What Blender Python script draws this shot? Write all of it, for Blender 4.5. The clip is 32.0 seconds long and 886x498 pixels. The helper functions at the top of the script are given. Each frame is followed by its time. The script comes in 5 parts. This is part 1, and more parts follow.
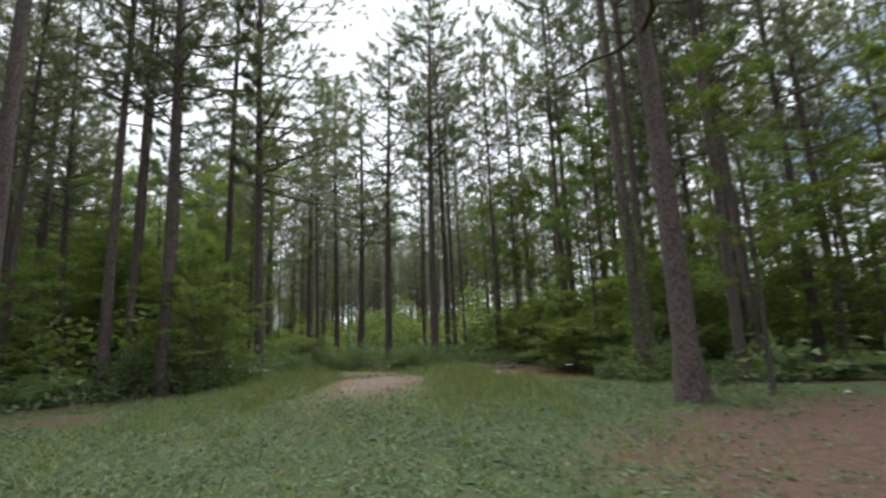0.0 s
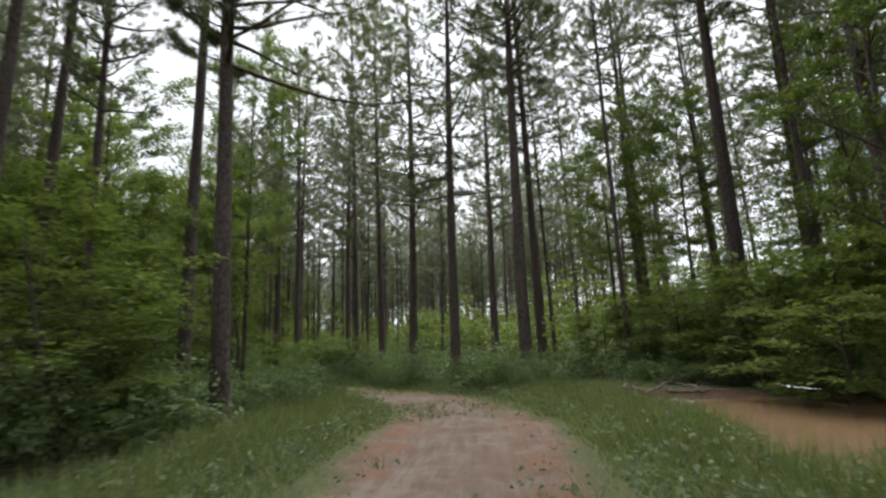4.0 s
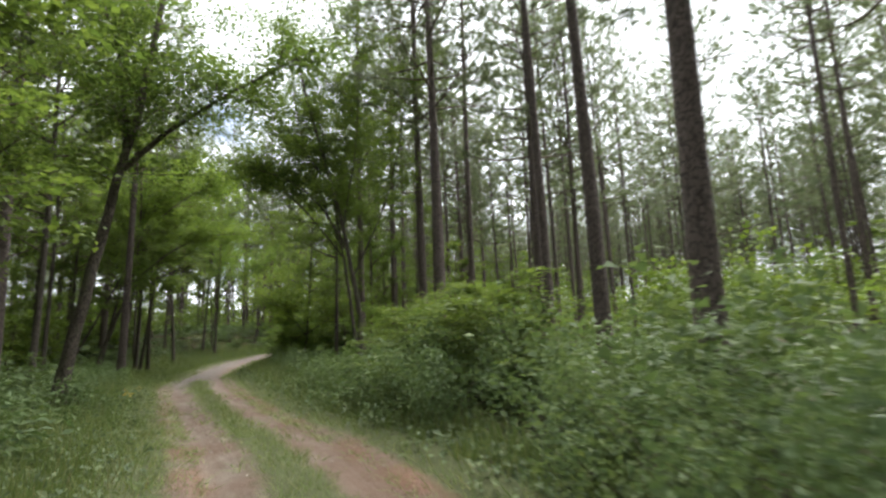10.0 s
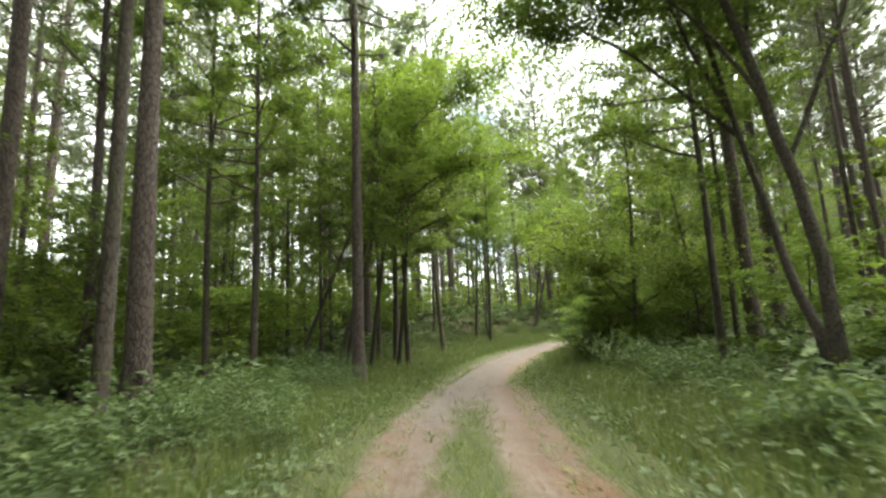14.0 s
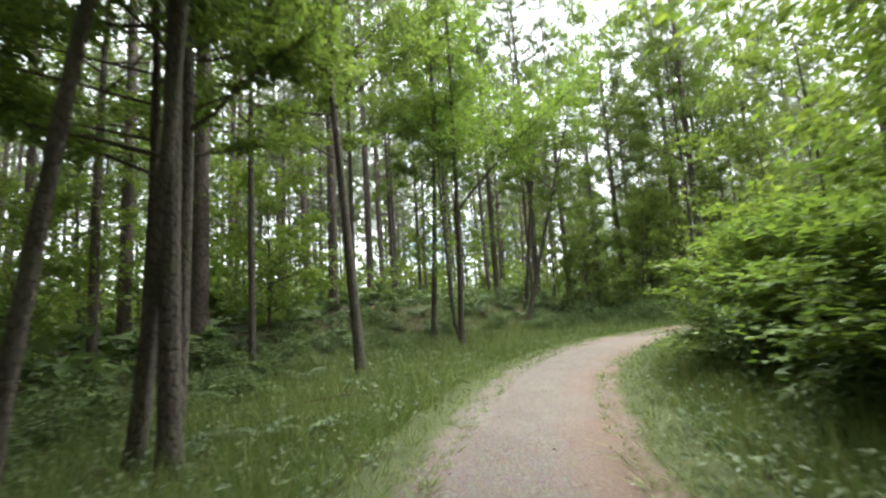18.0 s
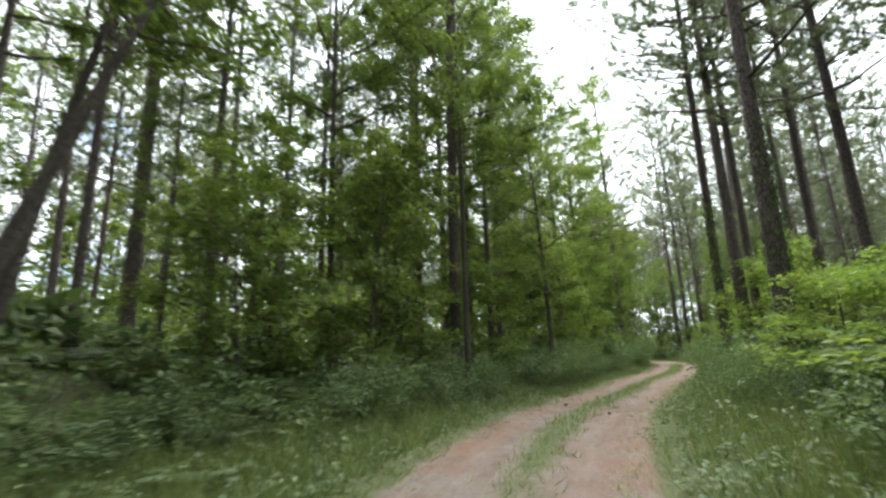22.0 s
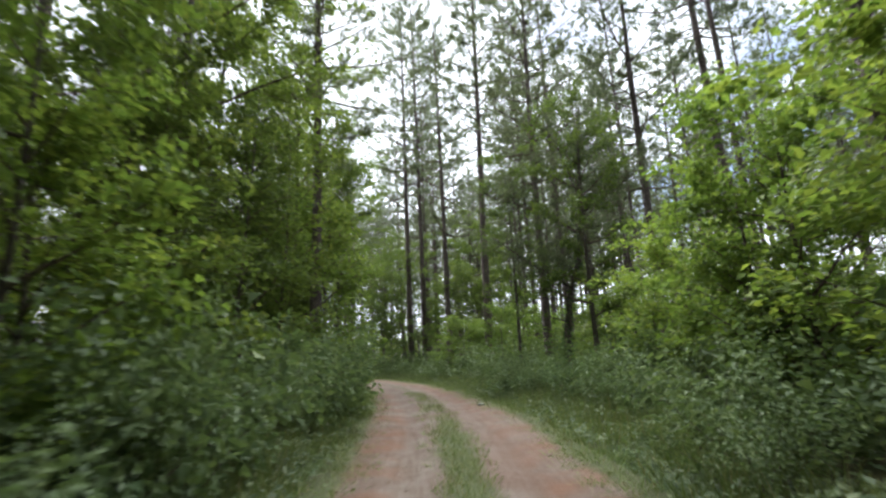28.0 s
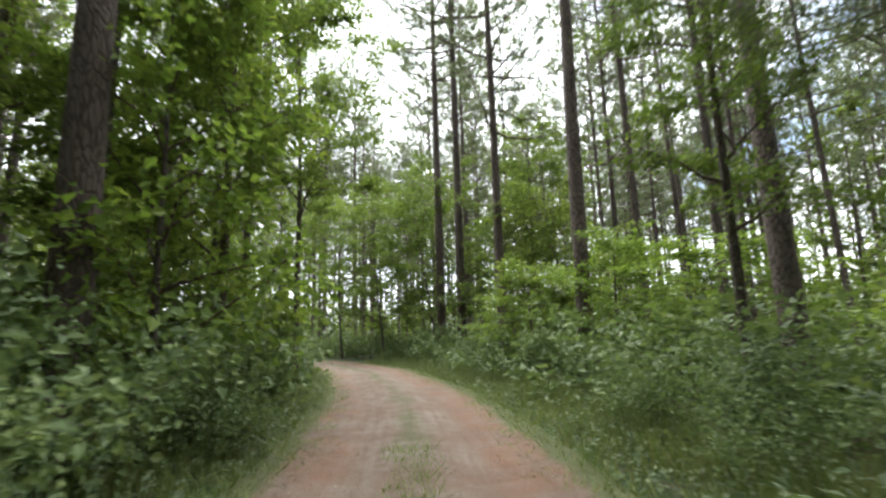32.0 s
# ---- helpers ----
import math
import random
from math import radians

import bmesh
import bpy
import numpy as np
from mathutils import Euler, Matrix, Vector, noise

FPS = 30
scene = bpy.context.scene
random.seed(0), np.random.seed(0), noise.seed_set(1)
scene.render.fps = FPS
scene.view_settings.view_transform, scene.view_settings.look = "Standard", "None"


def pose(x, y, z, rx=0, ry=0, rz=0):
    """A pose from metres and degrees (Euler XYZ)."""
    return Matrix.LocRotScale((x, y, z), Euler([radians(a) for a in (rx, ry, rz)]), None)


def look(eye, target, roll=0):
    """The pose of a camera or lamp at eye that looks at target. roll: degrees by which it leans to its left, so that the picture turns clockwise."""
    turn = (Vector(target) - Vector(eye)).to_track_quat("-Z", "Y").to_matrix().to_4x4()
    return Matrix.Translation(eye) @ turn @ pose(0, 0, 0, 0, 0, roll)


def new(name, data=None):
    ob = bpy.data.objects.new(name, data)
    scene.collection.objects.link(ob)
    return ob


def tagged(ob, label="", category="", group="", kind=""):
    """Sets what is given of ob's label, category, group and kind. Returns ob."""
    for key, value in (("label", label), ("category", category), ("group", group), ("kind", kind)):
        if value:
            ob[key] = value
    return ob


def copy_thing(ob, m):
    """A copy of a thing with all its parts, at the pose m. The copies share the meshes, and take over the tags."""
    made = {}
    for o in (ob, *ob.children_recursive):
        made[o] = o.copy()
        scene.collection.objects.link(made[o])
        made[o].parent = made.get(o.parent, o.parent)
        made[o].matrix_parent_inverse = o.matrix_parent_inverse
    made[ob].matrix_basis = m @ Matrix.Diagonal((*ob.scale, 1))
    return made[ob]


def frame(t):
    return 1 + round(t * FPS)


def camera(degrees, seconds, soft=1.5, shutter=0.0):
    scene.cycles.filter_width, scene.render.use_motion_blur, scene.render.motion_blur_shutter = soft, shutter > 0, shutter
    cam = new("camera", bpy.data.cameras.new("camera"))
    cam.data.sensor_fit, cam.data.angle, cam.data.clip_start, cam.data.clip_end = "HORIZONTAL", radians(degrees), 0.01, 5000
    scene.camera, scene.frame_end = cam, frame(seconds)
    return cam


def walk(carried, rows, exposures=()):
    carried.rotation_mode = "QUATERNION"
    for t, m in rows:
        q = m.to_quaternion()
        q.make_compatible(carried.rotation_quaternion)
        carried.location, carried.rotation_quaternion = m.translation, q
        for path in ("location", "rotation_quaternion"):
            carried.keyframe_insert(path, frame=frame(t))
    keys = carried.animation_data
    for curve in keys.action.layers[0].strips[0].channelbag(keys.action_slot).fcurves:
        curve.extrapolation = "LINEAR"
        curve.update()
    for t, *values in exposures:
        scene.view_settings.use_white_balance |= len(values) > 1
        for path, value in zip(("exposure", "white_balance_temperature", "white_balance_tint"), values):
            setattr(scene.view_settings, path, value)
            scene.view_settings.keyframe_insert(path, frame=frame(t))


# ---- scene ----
import itertools

cam = camera(84.5, 32.0, soft=2.35, shutter=0.45)
# seconds, place, heading, pitch, roll
PATH = [
    (0.0, 0.000, 0.000, 1.600, 0.27, 10.30, 2.28),
    (0.5, -0.187, 1.250, 1.586, 6.95, 10.00, 2.27),
    (1.0, -0.546, 2.571, 1.557, 11.90, 9.80, 2.06),
    (1.5, -0.934, 3.950, 1.557, 14.01, 10.30, 0.88),
    (2.0, -1.192, 5.372, 1.586, 14.02, 11.40, 1.83),
    (2.5, -1.480, 6.924, 1.629, 12.57, 11.30, 1.30),
    (3.0, -1.724, 8.619, 1.701, 10.67, 9.70, 1.61),
    (3.5, -1.982, 10.400, 1.643, 8.31, 8.90, 1.41),
    (4.0, -2.140, 12.196, 1.571, 6.12, 10.90, 2.29),
    (4.5, -2.198, 14.149, 1.528, 3.77, 11.10, 2.33),
    (6.5, -2.292, 21.380, 1.528, -0.53, 7.50, 5.48),
    (7.0, -2.495, 23.037, 1.456, 2.28, 7.60, 5.45),
    (7.5, -2.795, 24.672, 1.384, 5.95, 8.50, 4.62),
    (8.0, -3.238, 26.259, 1.312, 10.48, 9.50, 4.12),
    (8.5, -3.802, 27.824, 1.288, 15.35, 9.90, 3.25),
    (9.0, -4.582, 29.390, 1.240, 20.50, 9.70, 2.62),
    (9.5, -5.507, 30.885, 1.168, 26.00, 9.30, 2.26),
    (10.0, -6.552, 32.285, 1.120, 32.11, 9.40, 2.34),
    (10.5, -7.766, 33.542, 1.072, 38.06, 10.50, 2.36),
    (11.0, -8.957, 34.728, 1.048, 44.00, 10.90, 3.10),
    (11.5, -10.342, 35.674, 1.120, 49.09, 10.90, 2.66),
    (12.0, -11.775, 36.550, 1.096, 53.42, 10.50, 2.61),
    (12.5, -13.329, 37.378, 1.072, 57.24, 9.30, 2.30),
    (13.0, -14.859, 38.181, 1.000, 60.25, 8.80, 2.79),
    (13.5, -16.509, 38.938, 0.952, 62.00, 8.70, 2.89),
    (15.5, -23.415, 42.514, 0.952, 60.60, 10.00, 1.75),
    (16.0, -25.122, 43.555, 0.952, 59.44, 10.40, 2.14),
    (16.5, -26.863, 44.616, 0.912, 58.07, 10.30, 2.40),
    (17.0, -28.531, 45.727, 0.832, 57.23, 9.70, 3.01),
    (17.5, -30.288, 46.842, 0.752, 56.93, 9.20, 3.30),
    (18.0, -32.045, 47.957, 0.633, 56.15, 8.70, 3.54),
    (18.5, -33.689, 49.193, 0.593, 54.54, 9.40, 3.78),
    (19.0, -35.326, 50.606, 0.593, 51.60, 11.90, 4.00),
    (19.5, -36.819, 52.032, 0.673, 47.06, 13.60, 3.60),
    (20.0, -38.284, 53.670, 0.792, 41.57, 14.10, 2.50),
    (20.5, -39.668, 55.538, 0.872, 36.08, 13.30, 1.50),
    (21.0, -40.869, 57.487, 0.952, 30.91, 13.10, 1.41),
    (21.5, -41.795, 59.602, 1.032, 25.87, 13.20, 1.63),
    (22.0, -42.558, 61.764, 1.152, 20.37, 13.00, 1.74),
    (22.5, -43.064, 64.058, 1.232, 14.82, 12.70, 1.78),
    (23.0, -43.353, 66.414, 1.272, 9.48, 12.70, 1.83),
    (23.5, -43.518, 68.746, 1.352, 4.88, 13.10, 1.52),
    (24.0, -43.466, 71.140, 1.432, 1.69, 13.00, 1.65),
    (24.5, -43.406, 73.713, 1.472, -0.27, 11.50, 1.54),
    (26.5, -42.489, 82.463, 1.472, -3.38, 12.50, 1.60),
    (27.0, -42.287, 84.562, 1.492, -4.91, 11.80, 2.60),
    (27.5, -42.011, 86.534, 1.553, -7.30, 12.40, 2.60),
    (28.0, -41.612, 88.478, 1.615, -10.77, 12.90, 2.60),
    (28.5, -41.178, 90.339, 1.656, -13.88, 11.90, 1.50),
    (29.0, -40.723, 92.198, 1.656, -14.13, 11.60, 1.20),
    (29.5, -40.354, 94.000, 1.697, -12.98, 11.70, 1.30),
    (30.0, -40.067, 95.787, 1.737, -10.67, 13.00, 1.00),
    (30.5, -39.822, 97.556, 1.778, -8.93, 14.20, 0.50),
    (31.0, -39.588, 99.141, 1.860, -7.72, 13.50, 0.40),
    (31.5, -39.409, 100.831, 1.881, -7.12, 11.40, 0.80),
    (32.0, -39.184, 102.622, 1.840, -5.98, 10.10, 1.60),
]
# seconds, stops, kelvin, tint
EXPOSURES = [(0, 1.4, 6200, 11), (4, 1.3, 6350, 11), (7, 1.66, 6700, 8), (8, 1.77, 6500, 7), (10, 2.05, 6400, 8), (11, 2.22, 6250, 8), (13, 2.52, 6550, 4), (16, 2.95, 7200, -2), (17.5, 2.85, 6600, 1), (18.5, 2.59, 6050, 5), (20, 2.14, 5850, 7), (21, 2.21, 6100, 5), (22.3, 2.42, 6150, 7), (23.2, 1.96, 6250, 8), (24, 1.75, 6400, 8), (25.5, 1.86, 6500, 7), (27, 2.19, 6450, 10), (28, 2.04, 6050, 10), (30, 2.21, 6000, 9), (32, 2.45, 6350, 8)]
walk(cam, [(t, pose(x, y, z, 90 + p, r, w)) for t, x, y, z, w, p, r in PATH], EXPOSURES)

# ---- sky and sun ----
SUN_HEIGHT, SUN_TURN = 60.0, 5.0
world = bpy.data.worlds.new("world")
scene.world = world
world.use_nodes = True
wn, wl = world.node_tree.nodes, world.node_tree.links
sky = wn.new("ShaderNodeTexSky")
sky.sky_type, sky.sun_disc = "NISHITA", False
sky.sun_elevation, sky.sun_rotation = radians(SUN_HEIGHT), radians(SUN_TURN)
sky.air_density, sky.dust_density = 1.0, 2.0
wcoord, wmap, wnoise, wramp, wmix = (wn.new("ShaderNode" + k) for k in ("TexCoord", "Mapping", "TexNoise", "ValToRGB", "Mix"))
wmix.data_type = "RGBA"
wmap.inputs["Scale"].default_value = (1, 1, 2.2)
wnoise.inputs["Scale"].default_value, wnoise.inputs["Detail"].default_value = 2.4, 6
wramp.color_ramp.elements[0].position, wramp.color_ramp.elements[1].position = 0.30, 0.42
wl.new(wcoord.outputs["Generated"], wmap.inputs["Vector"])
wl.new(wmap.outputs["Vector"], wnoise.inputs["Vector"])
wl.new(wnoise.outputs["Fac"], wramp.inputs["Fac"])
wl.new(wramp.outputs["Color"], wmix.inputs["Factor"])
wl.new(sky.outputs["Color"], wmix.inputs["A"])
wmix.inputs["B"].default_value = (9.4, 9.7, 10.0, 1)
background = wn["Background"]
wl.new(wmix.outputs["Result"], background.inputs["Color"])
background.inputs["Strength"].default_value = 0.052
sun = new("sun", bpy.data.lights.new("sun", "SUN"))
sun.data.energy, sun.data.angle, sun.data.color = 5.0, radians(80), (1.0, 0.98, 0.93)
sun_way = Vector((math.sin(radians(SUN_TURN)) * math.cos(radians(SUN_HEIGHT)), math.cos(radians(SUN_TURN)) * math.cos(radians(SUN_HEIGHT)), math.sin(radians(SUN_HEIGHT))))
sun.matrix_world = look(sun_way * 60, (0, 0, 0))


# ---- materials ----
class Mat:
    """A node material with short calls for its nodes."""

    def __init__(self, name):
        self.m = bpy.data.materials.new(name)
        self.m.use_nodes = True
        self.n, self.l = self.m.node_tree.nodes, self.m.node_tree.links
        self.b = self.n["Principled BSDF"]
        self.out = self.n["Material Output"]

    def node(self, kind, **values):
        nd = self.n.new("ShaderNode" + kind)
        for k, v in values.items():
            nd.inputs[k.replace("_", " ")].default_value = v
        return nd

    def link(self, a, b):
        self.l.new(a, b)

    def noise(self, vec, scale, detail=4, rough=0.55):
        nd = self.node("TexNoise", Scale=scale, Detail=detail, Roughness=rough)
        self.link(vec, nd.inputs["Vector"])
        return nd.outputs["Fac"]

    def ramp(self, fac, stops):
        nd = self.node("ValToRGB")
        e = nd.color_ramp.elements
        while len(e) < len(stops):
            e.new(0.5)
        for el, (p, c) in zip(e, stops):
            el.position = p
            el.color = (*c, 1) if isinstance(c, tuple) else (c, c, c, 1)
        self.link(fac, nd.inputs["Fac"])
        return nd.outputs["Color"]

    def mix(self, fac, a, b, how="MIX"):
        nd = self.n.new("ShaderNodeMix")
        nd.data_type, nd.blend_type = "RGBA", how
        for sock, v in (("Factor", fac), ("A", a), ("B", b)):
            if isinstance(v, tuple):
                nd.inputs[sock].default_value = (*v, 1)
            elif isinstance(v, (int, float)):
                nd.inputs[sock].default_value = v
            else:
                self.link(v, nd.inputs[sock])
        return nd.outputs["Result"]

    def math(self, how, a, b=0.0):
        nd = self.n.new("ShaderNodeMath")
        nd.operation = how
        for i, v in enumerate((a, b)):
            if isinstance(v, (int, float)):
                nd.inputs[i].default_value = v
            else:
                self.link(v, nd.inputs[i])
        return nd.outputs[0]

    def bump(self, height, strength, distance):
        nd = self.node("Bump", Strength=strength, Distance=distance)
        self.link(height, nd.inputs["Height"])
        self.link(nd.outputs["Normal"], self.b.inputs["Normal"])

    def attr(self, name):
        nd = self.n.new("ShaderNodeAttribute")
        nd.attribute_name = name
        return nd.outputs["Fac"]

    def coord(self, scale=(1, 1, 1), which="Object"):
        tc, mp = self.n.new("ShaderNodeTexCoord"), self.node("Mapping", Scale=scale)
        self.link(tc.outputs[which], mp.inputs["Vector"])
        return mp.outputs["Vector"]


def bark(name, dark, mid, pale, plate, moss=0.0):
    k = Mat(name)
    v = k.coord((1, 1, 0.28))
    vor = k.node("TexVoronoi", Scale=plate)
    vor.feature = "DISTANCE_TO_EDGE"
    warp = k.mix(0.12, v, k.noise(v, 5.0, 3))
    k.link(warp, vor.inputs["Vector"])
    crack = k.ramp(vor.outputs["Distance"], [(0.0, 0.0), (0.16, 1.0)])
    fine = k.noise(v, 34, 5, 0.65)
    tone = k.ramp(k.noise(k.coord((1, 1, 0.5)), 3.2, 4), [(0.3, mid), (0.7, pale)])
    col = k.mix(fine, tone, mid)
    col = k.mix(crack, dark, col)
    info = k.n.new("ShaderNodeObjectInfo")
    col = k.mix(k.math("MULTIPLY", info.outputs["Random"], 0.34), col, dark)
    if moss:
        col = k.mix(k.ramp(k.noise(k.coord((1, 1, 0.4)), 2.3, 5), [(0.52, 0.0), (0.7, moss)]), col, (0.06, 0.075, 0.035))
    k.link(col, k.b.inputs["Base Color"])
    k.b.inputs["Roughness"].default_value = 0.92
    k.b.inputs["Specular IOR Level"].default_value = 0.2
    k.bump(k.math("ADD", k.math("MULTIPLY", crack, 0.7), k.math("MULTIPLY", fine, 0.5)), 0.9, 0.025)
    return k.m


def leaf(name, stops, thin=0.38, gloss=0.35, rough=0.5):
    k = Mat(name)
    geo, info = k.n.new("ShaderNodeNewGeometry"), k.n.new("ShaderNodeObjectInfo")
    pick = k.math("ADD", k.math("MULTIPLY", geo.outputs["Random Per Island"], 0.65), k.math("MULTIPLY", info.outputs["Random"], 0.35))
    col = k.ramp(pick, stops)
    col = k.mix(k.noise(k.coord((1, 1, 1)), 0.9, 3), col, k.mix(0.5, col, stops[0][1]))
    k.link(col, k.b.inputs["Base Color"])
    k.b.inputs["Roughness"].default_value = rough
    k.b.inputs["Specular IOR Level"].default_value = gloss
    tl = k.n.new("ShaderNodeBsdfTranslucent")
    warm = k.mix(1.0, col, (1.0, 1.0, 0.68), "MULTIPLY")
    k.link(warm, tl.inputs["Color"])
    mx = k.n.new("ShaderNodeMixShader")
    mx.inputs[0].default_value = thin
    k.link(k.b.outputs[0], mx.inputs[1])
    k.link(tl.outputs[0], mx.inputs[2])
    k.link(mx.outputs[0], k.out.inputs["Surface"])
    return k.m


PINE_BARK = bark("pine_bark", (0.040, 0.032, 0.029), (0.104, 0.081, 0.073), (0.180, 0.147, 0.134), 19.0)
GREY_BARK = bark("grey_bark", (0.036, 0.030, 0.026), (0.088, 0.072, 0.060), (0.15, 0.13, 0.11), 24.0, 0.6)
TWIG = bark("twig_bark", (0.05, 0.04, 0.03), (0.09, 0.07, 0.05), (0.14, 0.11, 0.08), 20.0)
NEEDLES = leaf("pine_needles", [(0.0, (0.066, 0.086, 0.050)), (0.6, (0.116, 0.144, 0.080)), (1.0, (0.185, 0.205, 0.11))], 0.45, 0.3, 0.5)
BROAD = leaf("broad_leaves", [(0.0, (0.056, 0.090, 0.024)), (0.55, (0.116, 0.164, 0.036)), (0.9, (0.175, 0.222, 0.048)), (1.0, (0.245, 0.27, 0.058))], 0.55, 0.28, 0.55)
# the broadleaf green raised and yellowed: sunlight on the leaves, put into their colour
SUNLIT_GREEN = leaf("sunlit_leaves", [(0.0, (0.075, 0.125, 0.026)), (0.5, (0.145, 0.215, 0.042)), (1.0, (0.25, 0.30, 0.06))], 0.55, 0.25, 0.55)
SHRUB = leaf("shrub_leaves", [(0.0, (0.053, 0.087, 0.037)), (0.6, (0.112, 0.159, 0.061)), (0.93, (0.168, 0.214, 0.077)), (1.0, (0.22, 0.258, 0.088))], 0.42, 0.25, 0.58)
GRASS = leaf("grass_blades", [(0.0, (0.070, 0.105, 0.034)), (0.55, (0.130, 0.178, 0.052)), (0.82, (0.20, 0.215, 0.085)), (1.0, (0.32, 0.25, 0.15))], 0.35, 0.2, 0.62)
COVER = leaf("ground_cover_leaves", [(0.0, (0.052, 0.078, 0.042)), (0.6, (0.108, 0.142, 0.072)), (0.95, (0.16, 0.19, 0.09)), (1.0, (0.17, 0.14, 0.08))], 0.35, 0.22, 0.58)
IVY = leaf("ivy_leaves", [(0.0, (0.02, 0.05, 0.012)), (0.7, (0.05, 0.10, 0.02)), (1.0, (0.15, 0.22, 0.04))], 0.35, 0.4)


def ground_material():
    k = Mat("forest_floor")
    v = k.coord()
    big, mid, fine = k.noise(v, 0.35, 4), k.noise(v, 2.2, 6, 0.65), k.noise(v, 38, 4, 0.7)
    litter = k.ramp(fine, [(0.25, (0.03, 0.02, 0.013)), (0.5, (0.065, 0.043, 0.028)), (0.78, (0.12, 0.085, 0.058))])
    moss = k.ramp(k.noise(v, 26, 5, 0.7), [(0.25, (0.018, 0.030, 0.013)), (0.55, (0.043, 0.066, 0.026)), (0.85, (0.088, 0.11, 0.05))])
    cover = k.ramp(k.math("ADD", k.math("MULTIPLY", big, 0.5), k.math("MULTIPLY", mid, 0.5)), [(0.40, 0.0), (0.56, 1.0)])
    wood = k.mix(k.math("MULTIPLY", cover, 0.75), litter, moss)
    lawn = k.mix(k.ramp(mid, [(0.36, 0.55), (0.5, 0.0)]), moss, litter)
    red = k.ramp(k.noise(v, 9, 6, 0.7), [(0.3, (0.045, 0.027, 0.019)), (0.55, (0.075, 0.047, 0.034)), (0.8, (0.13, 0.092, 0.068))])
    g = k.math("ADD", k.attr("grass"), k.math("MULTIPLY", k.math("SUBTRACT", mid, 0.5), 0.9))
    d = k.math("ADD", k.attr("bare"), k.math("MULTIPLY", k.math("SUBTRACT", mid, 0.5), 1.4))
    col = k.mix(k.ramp(g, [(0.35, 0.0), (0.65, 1.0)]), wood, lawn)
    col = k.mix(k.ramp(d, [(0.40, 0.0), (0.62, 1.0)]), col, red)
    k.link(col, k.b.inputs["Base Color"])
    k.b.inputs["Roughness"].default_value = 0.95
    k.b.inputs["Specular IOR Level"].default_value = 0.15
    k.bump(k.math("ADD", fine, k.math("MULTIPLY", mid, 1.5)), 0.8, 0.05)
    return k.m


def track_material():
    k = Mat("dirt_track")
    v = k.coord()
    mid, fine = k.noise(v, 3.0, 6, 0.7), k.noise(v, 48, 5, 0.7)
    earth = k.ramp(k.math("ADD", k.math("MULTIPLY", mid, 0.55), k.math("MULTIPLY", fine, 0.45)),
                   [(0.30, (0.050, 0.034, 0.025)), (0.5, (0.105, 0.076, 0.058)), (0.70, (0.185, 0.147, 0.118))])
    comb = k.n.new("ShaderNodeCombineXYZ")
    k.link(k.math("MULTIPLY", k.attr("across"), 5.0), comb.inputs[0])
    k.link(k.math("MULTIPLY", k.attr("along"), 0.35), comb.inputs[1])
    streak = k.noise(comb.outputs[0], 1.6, 5, 0.6)
    earth = k.mix(k.ramp(streak, [(0.38, 0.0), (0.62, 0.55)]), earth, k.mix(mid, (0.145, 0.118, 0.097), (0.195, 0.163, 0.137)))
    earth = k.mix(k.ramp(k.noise(v, 0.7, 3), [(0.42, 0.0), (0.6, 0.5)]), earth, (0.085, 0.048, 0.032))
    rust = k.math("MULTIPLY", k.ramp(k.math("ABSOLUTE", k.attr("across")), [(0.75, 0.0), (1.0, 1.0)]), k.ramp(k.noise(v, 1.1, 4), [(0.42, 0.0), (0.62, 0.7)]))
    earth = k.mix(rust, earth, k.mix(fine, (0.075, 0.036, 0.021), (0.19, 0.095, 0.055)))
    vor = k.node("TexVoronoi", Scale=34.0)
    k.link(v, vor.inputs["Vector"])
    pebbles = k.mix(k.math("MULTIPLY", vor.outputs["Distance"], 1.3), k.mix(0.7, vor.outputs["Color"], (0.25, 0.215, 0.19)), (0.09, 0.07, 0.058))
    pebbles = k.mix(0.6, pebbles, (0.084, 0.069, 0.067))
    stony = k.math("ADD", k.attr("stony"), k.math("MULTIPLY", k.math("SUBTRACT", mid, 0.5), 0.9))
    earth = k.mix(k.ramp(stony, [(0.3, 0.0), (0.75, 0.78)]), earth, pebbles)
    clay = k.math("MULTIPLY", k.math("MULTIPLY", k.ramp(k.attr("across"), [(0.15, 0.0), (0.9, 1.0)]), k.attr("stony")), k.ramp(k.noise(v, 0.6, 4), [(0.35, 0.25), (0.6, 0.9)]))
    earth = k.mix(clay, earth, k.mix(fine, (0.085, 0.048, 0.034), (0.165, 0.105, 0.078)))
    green = k.ramp(k.noise(v, 24, 5, 0.7), [(0.25, (0.028, 0.032, 0.015)), (0.5, (0.056, 0.066, 0.026)), (0.8, (0.11, 0.10, 0.05))])
    edge = k.math("ADD", k.attr("bare"), k.math("ADD", k.math("MULTIPLY", k.math("SUBTRACT", mid, 0.5), 0.9), k.math("ADD", k.math("MULTIPLY", k.math("SUBTRACT", fine, 0.5), 0.5), k.math("MULTIPLY", k.math("SUBTRACT", k.noise(v, 0.9, 3), 0.5), 0.9))))
    col = k.mix(k.ramp(edge, [(0.3, 0.0), (0.78, 1.0)]), green, earth)
    k.link(col, k.b.inputs["Base Color"])
    k.b.inputs["Roughness"].default_value = 0.93
    k.b.inputs["Specular IOR Level"].default_value = 0.2
    k.bump(k.math("ADD", fine, k.math("ADD", mid, k.math("MULTIPLY", vor.outputs["Distance"], 0.6))), 0.75, 0.035)
    return k.m


